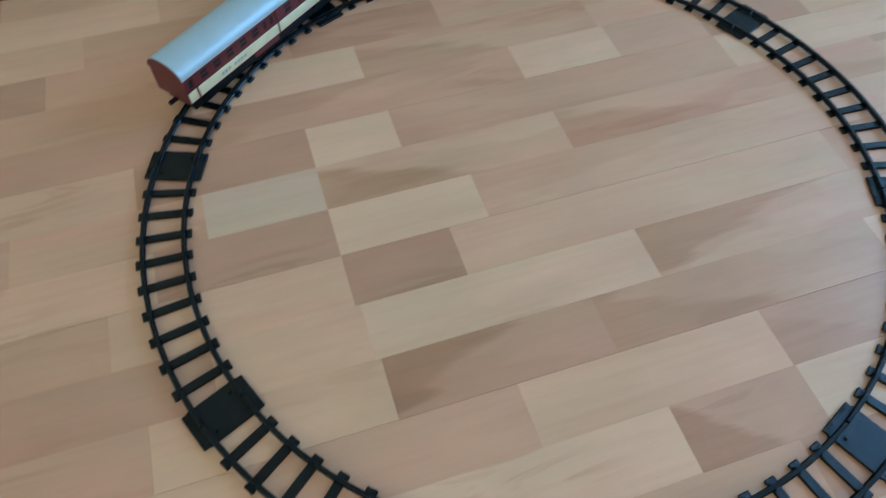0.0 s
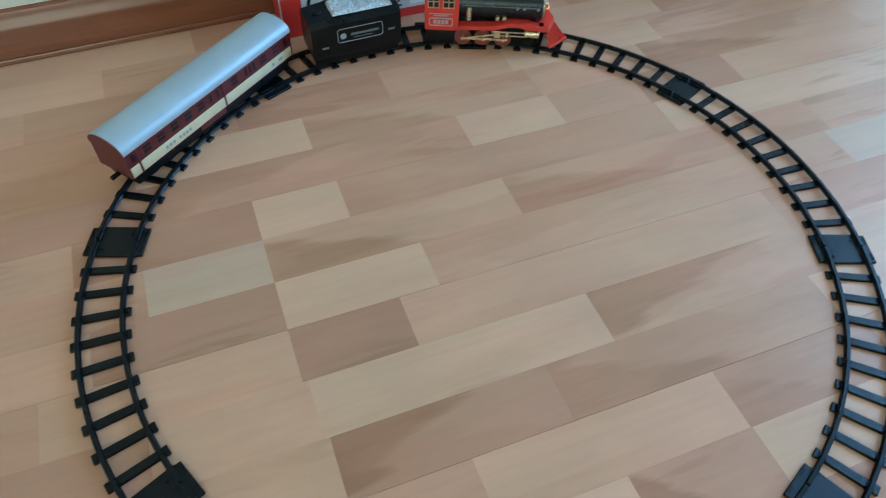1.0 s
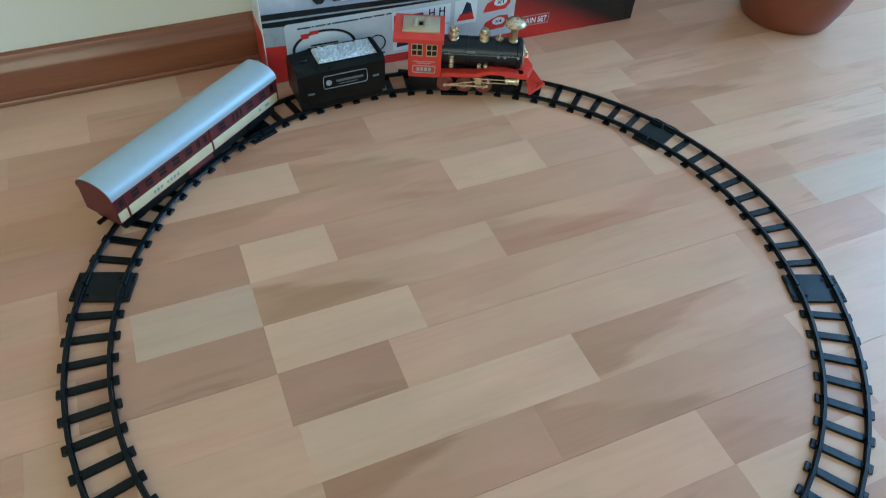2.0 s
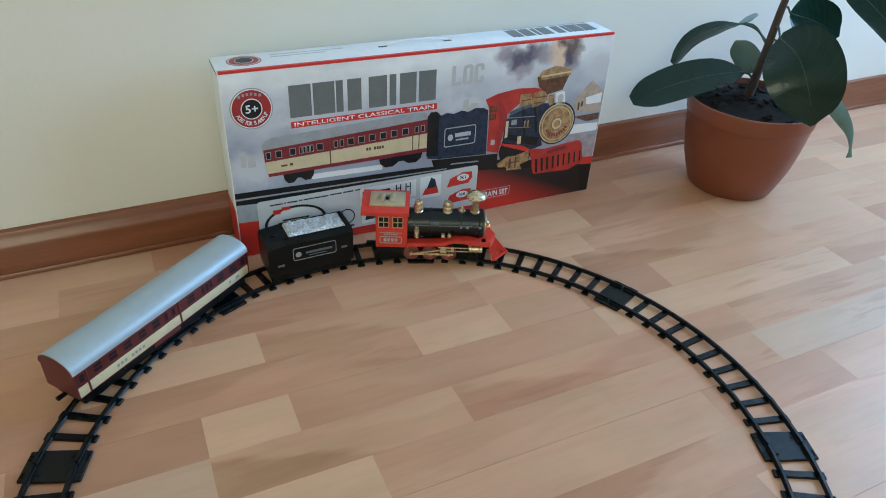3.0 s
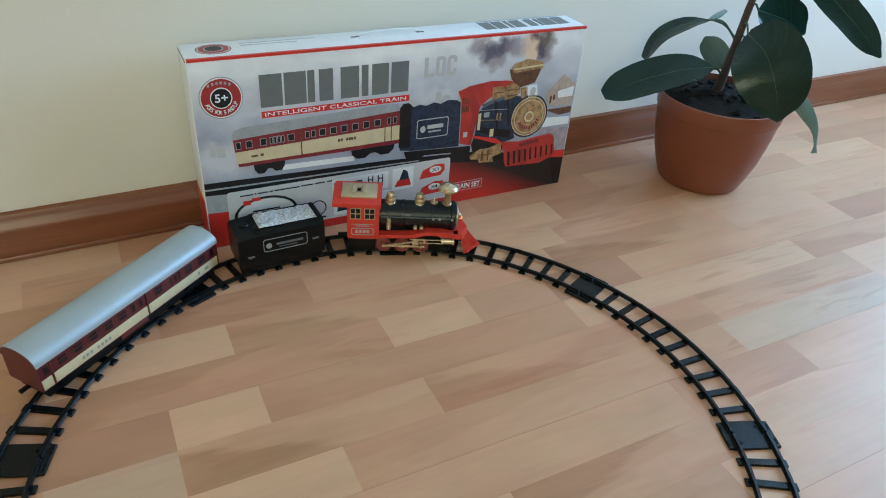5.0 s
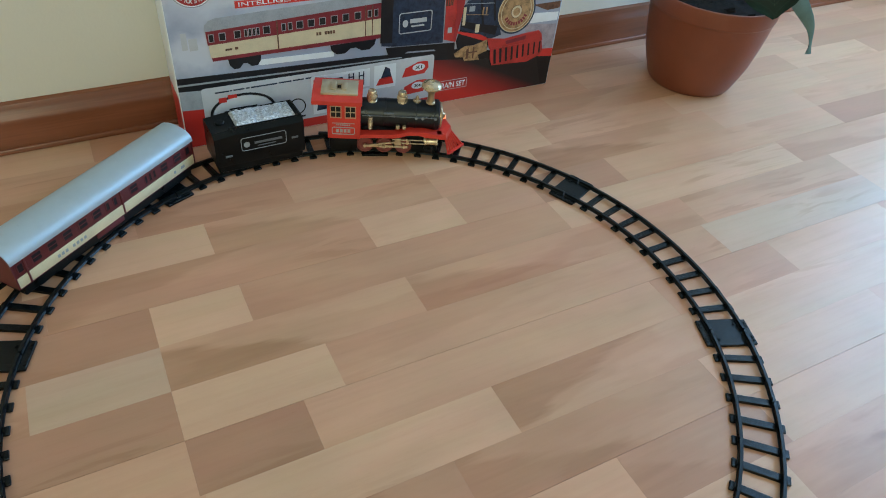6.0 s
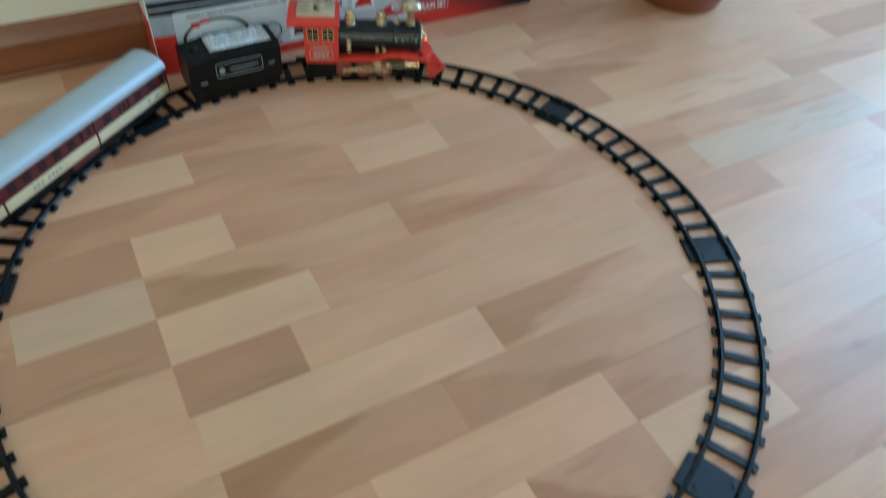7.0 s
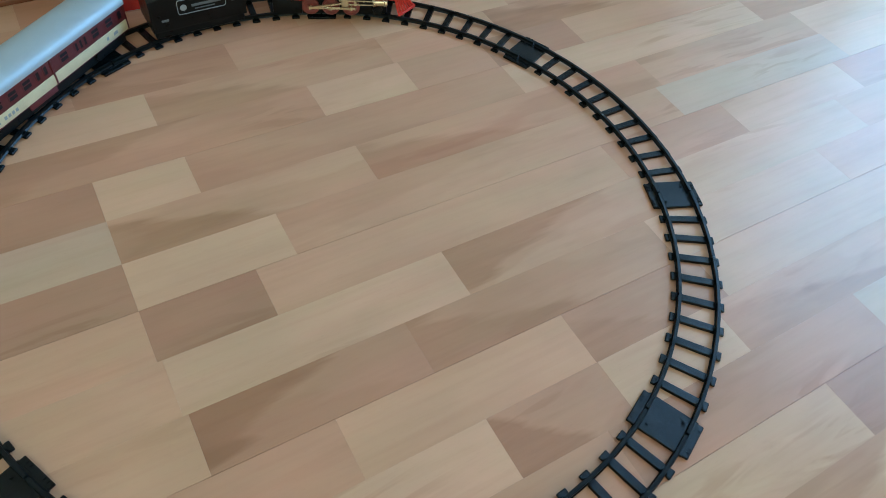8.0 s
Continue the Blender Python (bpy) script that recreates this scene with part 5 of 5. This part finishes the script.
    box(bm, e, W - e, -0.0005, 0.0004, H - 0.0036, H - 0.0002)
    part("edge_line", bm, ART_RED, pack, "red line along the top edge", 0)
    for a, b in cols:
        lid("title_block", quad(0.660 - 0.170 * b / 556, 0.660 - 0.170 * a / 556, 0.024, 0.060), ART_GREY)
    lid("top_ribbon", quad(0.490, 0.660, 0.0635, 0.0662), ART_LEAD)
    lid("top_badge", ellipse(0.045, 0.036, 0.0255, 0.0205), ART_CRIMSON, 1, "crimson oval badge on the lid")
    lid("top_badge_ring", ellipse(0.045, 0.036, 0.0240, 0.0190), ART_PALE, 2)
    lid("top_badge_face", ellipse(0.045, 0.036, 0.0215, 0.0168), ART_CRIMSON, 3)
    lid("top_badge_rim", ellipse(0.045, 0.036, 0.0140, 0.0112), ART_PALE, 4)
    lid("top_badge_core", ellipse(0.045, 0.036, 0.0122, 0.0098), ART_BLACK, 5)
    for k in range(2):
        lid("note_bars", quad(0.085, 0.20 - 0.03 * k, 0.050 - 0.009 * k, 0.0525 - 0.009 * k), ART_PALE)
    for u in (0.262, 0.374):
        lid("handle_slot", quad(u - 0.007, u + 0.007, 0.038, 0.0425), ART_BLACK, 1)
    bm = fresh()
    pts = [Vector((0.262 + 0.112 * i / 12, 0.041, H + 0.002 + 0.005 * math.sin(math.pi * i / 12) ** 0.6)) for i in range(13)]
    for p, q in zip(pts, pts[1:]):
        rod(bm, p, q, 0.0014, 6)
    part("carry_handle", bm, ART_WHITE, pack, "thin white plastic carry handle")
    part("flap_gap", box(fresh(), -STEP * 1.4, 0.0001, 0.003, D - 0.004, H - 0.0052, H - 0.0026), ART_BLACK, pack, "", 0)
    # side face
    bm = fresh()
    box(bm, -STEP, 0.0001, 0.0015, D - 0.0015, 0.0015, 0.086)
    part("side_print", bm, ART_RED, pack, "", 0)

    # drawn on a 680 by 309 mm face; the box is a little smaller
    for ob in pack.children_recursive:
        ob.data.transform(Matrix.Diagonal((0.972, 1, 0.990, 1)))


build_toy_box()


# ---- potted rubber plant ----
POT = (0.811, 0.424)


def build_pot():
    pot = thing("plant_pot", pose(POT[0], POT[1], 0), "round terracotta-coloured plastic flowerpot on the floor", "flowerpot")
    prof = [(0, 0.002), (0.072, 0.002), (0.0745, 0), (0.0785, 0.0022), (0.0818, 0.0075), (0.0858, 0.018), (0.0925, 0.036), (0.1000, 0.060), (0.1065, 0.092), (0.1112, 0.122), (0.1138, 0.1455),
            (0.1146, 0.1475), (0.1160, 0.1492), (0.1188, 0.1755), (0.1178, 0.1785), (0.1150, 0.1790), (0.1130, 0.176), (0.111, 0.150), (0.105, 0.140), (0, 0.140)]
    part("shell", lathe(fresh(), prof, 64), TERRACOTTA, pot)
    bm = fresh()
    rings = 14
    prev = None
    for k in range(rings + 1):
        r = 0.1112 * k / rings
        ring = [bm.verts.new((0, 0, 0.183))] if k == 0 else [bm.verts.new((r * math.cos(2 * math.pi * i / 48), r * math.sin(2 * math.pi * i / 48),
                0.167 + 0.016 * (1 - k / rings) + 0.005 * noise.noise(Vector((r * 60 * math.cos(2 * math.pi * i / 48), r * 60 * math.sin(2 * math.pi * i / 48), 2))))) for i in range(48)]
        if prev:
            for i in range(48):
                j = (i + 1) % 48
                bm.faces.new((prev[0], ring[i], ring[j]) if len(prev) == 1 else (prev[i], ring[i], ring[j], prev[j]))
        prev = ring
    part("soil", bm, SOIL, pot, "dark crumbly potting soil")
    rng = random.Random(4)
    bm = fresh()
    for _ in range(70):
        t, r = rng.uniform(0, 6.283), 0.098 * math.sqrt(rng.random())
        m = Matrix.Translation((r * math.cos(t), r * math.sin(t), 0.1695 + 0.016 * (1 - r / 0.1112))) @ Euler((rng.uniform(-0.4, 0.4), rng.uniform(-0.4, 0.4), rng.uniform(0, 6))).to_matrix().to_4x4()
        s = rng.uniform(0.0015, 0.0045)
        box_at = fresh()
        box(box_at, -s * 1.6, s * 1.6, -s * 0.6, s * 0.6, -s * 0.4, s * 0.5, s * 0.2, 1)
        bmesh.ops.transform(box_at, matrix=m, verts=box_at.verts)
        me = bpy.data.meshes.new("crumb")
        box_at.to_mesh(me)
        box_at.free()
        bm.from_mesh(me)
        bpy.data.meshes.remove(me)
    tagged(part("bark_litter", bm, SOIL, pot, "loose bark crumbs", 0), kind="stuff")


def spline(pts, count):
    """Points along a smooth curve through the given ones."""
    p = [Vector(q) for q in pts]
    p = [2 * p[0] - p[1]] + p + [2 * p[-1] - p[-2]]
    out = []
    spans = len(p) - 3
    for i in range(count):
        u = spans * i / (count - 1)
        k = min(int(u), spans - 1)
        t = u - k
        a, b, c, d = p[k:k + 4]
        out.append(0.5 * ((2 * b) + (c - a) * t + (2 * a - 5 * b + 4 * c - d) * t * t + (3 * b - a - 3 * c + d) * t ** 3))
    return out


def build_leaf(plant, base, pts, face, width, blunt=2.8, cup=0.25, seed=0, shape=(), via=None):
    """A thick oval leaf along pts, or one with the given half widths along it. face: the side that its upper skin turns to."""
    origin = Vector((*POT, 0))
    line = spline([Vector(q) - origin for q in pts], 19)
    face = Vector(face).normalized()
    cols = 8
    bm = fresh()
    uv = bm.loops.layers.uv.new("UVMap")
    grids = []
    for lift in (0.0005, -0.0005):
        grid = []
        for i, c in enumerate(line):
            t = i / 18
            d = (line[min(i + 1, 18)] - line[max(i - 1, 0)]).normalized()
            side = d.cross(face).normalized()
            up = side.cross(d).normalized()
            w = width * max(0.012, 1 - min(1, abs(2.04 * min(t, 0.965) - 0.98)) ** blunt) ** 0.62 * (1 if t < 0.97 else 0.45)
            if shape:
                k = min(int(t * (len(shape) - 1)), len(shape) - 2)
                u = t * (len(shape) - 1) - k
                w = width * (shape[k] * (1 - u) + shape[k + 1] * u)
            row = []
            for j in range(cols + 1):
                s = 2 * j / cols - 1
                wave = 0.035 * width * math.sin(9 * t + seed + 2 * s) * abs(s)
                row.append(bm.verts.new(c + side * (s * w) + up * (cup * w * s * s * 0.5 + wave + lift)))
            grid.append(row)
        grids.append(grid)

    def skin(vs, ts, slot=0):
        f = bm.faces.new(vs)
        f.material_index = slot
        for lp, q in zip(f.loops, ts):
            lp[uv].uv = q

    for g, grid in enumerate(grids):
        for i in range(18):
            for j in range(cols):
                q = [(i, j), (i + 1, j), (i + 1, j + 1), (i, j + 1)]
                q = q if g == 0 else q[::-1]
                skin([grid[a][b] for a, b in q], [(a / 18 * 3 + abs(b / cols - 0.5) * 1.4, b / cols) for a, b in q], g)
    a, b = grids
    edge = [(i, 0) for i in range(19)] + [(18, j) for j in range(1, cols + 1)] + [(i, cols) for i in range(17, -1, -1)] + [(0, j) for j in range(cols - 1, 0, -1)]
    for p, q in zip(edge, edge[1:] + edge[:1]):
        skin([a[p[0]][p[1]], b[p[0]][p[1]], b[q[0]][q[1]], a[q[0]][q[1]]], [(0, 0)] * 4)
    leaf = part("leaf", bm, LEAF, plant, "", 60)
    leaf.data.materials.append(LEAF_UNDER_SHEEN)
    bm = fresh()
    for i in range(17):
        c, d = line[i], line[i + 1]
        rod(bm, c + face * 0.0003, d + face * 0.0003, 0.0011 * (1 - i / 20), 6)
    part("midrib", bm, RIB, leaf)
    if base is not None:
        bm = fresh()
        p = spline([Vector(base) - origin, (Vector(via) if via else (Vector(base) + Vector(pts[0])) / 2 + Vector((0, 0, 0.008))) - origin, Vector(pts[0]) - origin], 8)
        for c, d in zip(p, p[1:]):
            rod(bm, c, d, 0.0019, 8)
        part("stalk", bm, RIB, leaf)


def build_plant():
    plant = thing("rubber_plant", pose(POT[0], POT[1], 0), "dark green glossy rubber plant growing in the pot", "plant")
    o = Vector((*POT, 0))
    line = spline([Vector(q) - o for q in ((0.807, 0.435, 0.156), (0.810, 0.434, 0.212), (0.813, 0.431, 0.271), (0.816, 0.429, 0.333), (0.818, 0.426, 0.376), (0.822, 0.423, 0.455))], 22)
    bm = fresh()
    for i, (c, d) in enumerate(zip(line, line[1:])):
        rod(bm, c, d + (d - c) * 0.1, 0.0085 - 0.00016 * i, 12)
    part("stem", bm, BARK, plant, "brown woody stem")
    build_leaf(plant, (0.812, 0.433, 0.199), [(0.782, 0.440, 0.228), (0.729, 0.466, 0.218), (0.667, 0.495, 0.195), (0.603, 0.520, 0.163)], (-0.45, -0.40, 1), 0.040, seed=1,
               shape=(0.12, 0.50, 0.74, 0.88, 0.95, 0.99, 1.0, 1.0, 0.99, 0.96, 0.90, 0.74, 0.30))
    build_leaf(plant, (0.813, 0.431, 0.275), [(0.806, 0.500, 0.297), (0.769, 0.515, 0.288), (0.725, 0.530, 0.264), (0.703, 0.540, 0.218)], (-0.75, 0.12, 0.75), 0.0245, seed=2,
               shape=(0.12, 0.40, 0.62, 0.82, 0.95, 1.0, 1.0, 0.97, 0.90, 0.75, 0.35), via=(0.806, 0.465, 0.303))
    build_leaf(plant, (0.815, 0.430, 0.311), [(0.800, 0.401, 0.302), (0.781, 0.338, 0.289), (0.782, 0.300, 0.247), (0.805, 0.285, 0.183)], (-0.80, -0.52, 0.35), 0.061, 2.2, cup=0.30, seed=3)
    build_leaf(plant, (0.817, 0.428, 0.341), [(0.830, 0.419, 0.336), (0.871, 0.396, 0.325), (0.908, 0.368, 0.305)], (-0.70, -0.45, 0.6), 0.040, seed=4)
    build_leaf(plant, (0.815, 0.430, 0.291), [(0.882, 0.352, 0.235), (0.910, 0.340, 0.195), (0.941, 0.328, 0.163), (0.960, 0.315, 0.136), (0.966, 0.306, 0.110), (0.966, 0.300, 0.088)],
               (0.3, 0.9, -0.1), 0.0155, seed=5, shape=(0.35, 0.85, 1.0, 0.92, 0.72, 0.48, 0.26, 0.18, 0.42))
    build_leaf(plant, (0.821, 0.424, 0.426), [(0.861, 0.389, 0.421), (0.896, 0.338, 0.378), (0.937, 0.295, 0.335), (0.968, 0.254, 0.293)], (-0.70, -0.30, 0.8), 0.028, seed=6)
    build_leaf(plant, (0.811, 0.433, 0.212), [(0.815, 0.446, 0.222), (0.811, 0.470, 0.243), (0.794, 0.490, 0.269)], (0.75, 0.55, 0.25), 0.026, seed=7)
    build_leaf(plant, (0.813, 0.431, 0.280), [(0.812, 0.502, 0.297), (0.840, 0.515, 0.301), (0.873, 0.530, 0.304)], (-0.1, -0.5, -1.0), 0.013, seed=8)


build_pot()
build_plant()

# ---- floor ----
STRIP, Y0 = 0.0655, 0.1845
# Known strips of the rows, counted in strip widths from Y0: where each strip ends, its tone, and how flamed its grain is (0 to 9).
KNOWN = {
    6: "-0.62m -0.275l 0.09m 0.40p 0.77m 1.10p",
    5: "-0.63m -0.408l -0.268p -0.157l 0.06m 0.314p 0.584m 0.935p 1.20l",
    4: "-0.512p -0.23m3 0.08p 0.45l 0.802m5 1.087p 1.35l",
    3: "-0.561d -0.246m -0.035m5 0.155p 0.41l 0.70p 1.112l 1.40p",
    2: "-0.385m -0.163l 0.17p6 0.36p 0.745p9 0.99l 1.30p",
    1: "-0.363d 0.036m5 0.175l 0.31p 0.468d 0.99p 1.32d",
    0: "-0.462p -0.256d4 -0.150l 0.312m4 0.80l 1.19p5",
    -1: "-0.39m -0.256g 0.047p7 0.515m9 0.863p 1.24l",
    -2: "-0.45p -0.256d -0.085l 0.50p4 0.865g 1.15l",
    -3: "-0.50m -0.256p -0.133d3 0.345p 0.566m 0.82l 1.10m",
    -4: "-0.405d -0.251p 0.062l 0.40p9 0.748l 1.05p",
    -5: "-0.47m -0.246p -0.02d8 0.312m6 0.628l 0.95p",
    -6: "-0.39p -0.128m 0.137p 0.33m5 0.86l",
    -7: "-0.31p 0.0l 0.138m7 0.30l 0.75p6",
    -8: "-0.23l 0.10m 0.47m4 0.79g",
    -9: "-0.35p 0.09m 0.345l 0.70d",
}


def strip_of(word):
    """-0.163l or 0.17p6 as the strip's end, its tone and its flaming."""
    k = next(i for i, c in enumerate(word) if c in TONES)
    return float(word[:k]), word[k], float(word[k + 1:] or 1) / 9


def build_floor():
    floor = new("floor", finish(box(fresh(), WEST - 0.2, EAST + 0.2, SOUTH + 0.4, 0.8, -0.12, -0.0012), "floor", LAMINATE_FAR, 0))
    tagged(floor, "beech laminate floor of pale and brown strips", "floor", kind="structure")
    rng = random.Random(11)
    rest_v, rest_f = [], []

    def corners(x0, x1, y0, y1, j):
        g, b = 0.00002, 0.00006
        y1 -= 0.00030 if j % 3 == 0 else 0.0
        lo = [(x0 + g, y0 + g, -0.0012), (x1 - g, y0 + g, -0.0012), (x1 - g, y1 - g, -0.0012), (x0 + g, y1 - g, -0.0012)]
        mid = [(x, y, -b) for x, y, _ in lo]
        top = [(x0 + b, y0 + b, 0.0), (x1 - b, y0 + b, 0.0), (x1 - b, y1 - b, 0.0), (x0 + b, y1 - b, 0.0)]
        faces = [(8, 9, 10, 11)] + [(i, (i + 1) % 4, (i + 1) % 4 + 4, i + 4) for i in range(4)] + [(i + 4, (i + 1) % 4 + 4, (i + 1) % 4 + 8, i + 8) for i in range(4)]
        return lo + mid + top, faces

    y_rows = range(int((SOUTH + 0.5 - Y0) / STRIP), 9)
    for j in y_rows:
        y1 = Y0 + STRIP * j
        y0 = y1 - STRIP
        known = [strip_of(word) for word in KNOWN.get(j, "").split()]
        x = WEST - 0.15
        cuts = []
        stop = known[0][0] - rng.uniform(0.2, 0.3) if known else EAST + 0.2
        while x < stop - 0.12:
            nx = min(x + rng.uniform(0.16, 0.42), stop)
            if stop - nx < 0.1:
                nx = stop
            cuts.append((x, nx, rng.choice("llpppmmd"), rng.random() ** 2))
            x = nx
        for xe, tone, flamed in known:
            cuts.append((x, xe, tone, flamed))
            x = xe
        while x < EAST + 0.19:
            nx = min(x + rng.uniform(0.16, 0.42), EAST + 0.2)
            cuts.append((x, nx, rng.choice("llpppmmm"), rng.random() ** 2))
            x = nx
        for xa, xb, tone, flamed in cuts:
            verts, faces = corners(xa, xb, y0, y1, j)
            if -10 <= j <= 6 and xb > -0.95 and xa < 1.75:
                cx, cy = (xa + xb) / 2, (y0 + y1) / 2
                me = bpy.data.meshes.new("floor_strip")
                me.from_pydata([(a - cx, b - cy, c) for a, b, c in verts], [], faces)
                me.materials.append(LAMINATE)
                ob = new("floor_strip", me)
                ob.location = (cx, cy, 0)
                ob.parent = floor
                k = rng.uniform(0.95, 1.05)
                ob.color = (*[c * k for c in TONES[tone]], flamed)
            else:
                n0 = len(rest_v)
                rest_v.extend(verts)
                rest_f.extend([tuple(i + n0 for i in f) for f in faces])
    me = bpy.data.meshes.new("floor_strips")
    me.from_pydata(rest_v, [], rest_f)
    me.materials.append(LAMINATE_FAR)
    ob = new("floor_strips", me)
    ob.parent = floor
    tagged(ob, kind="stuff")


build_floor()
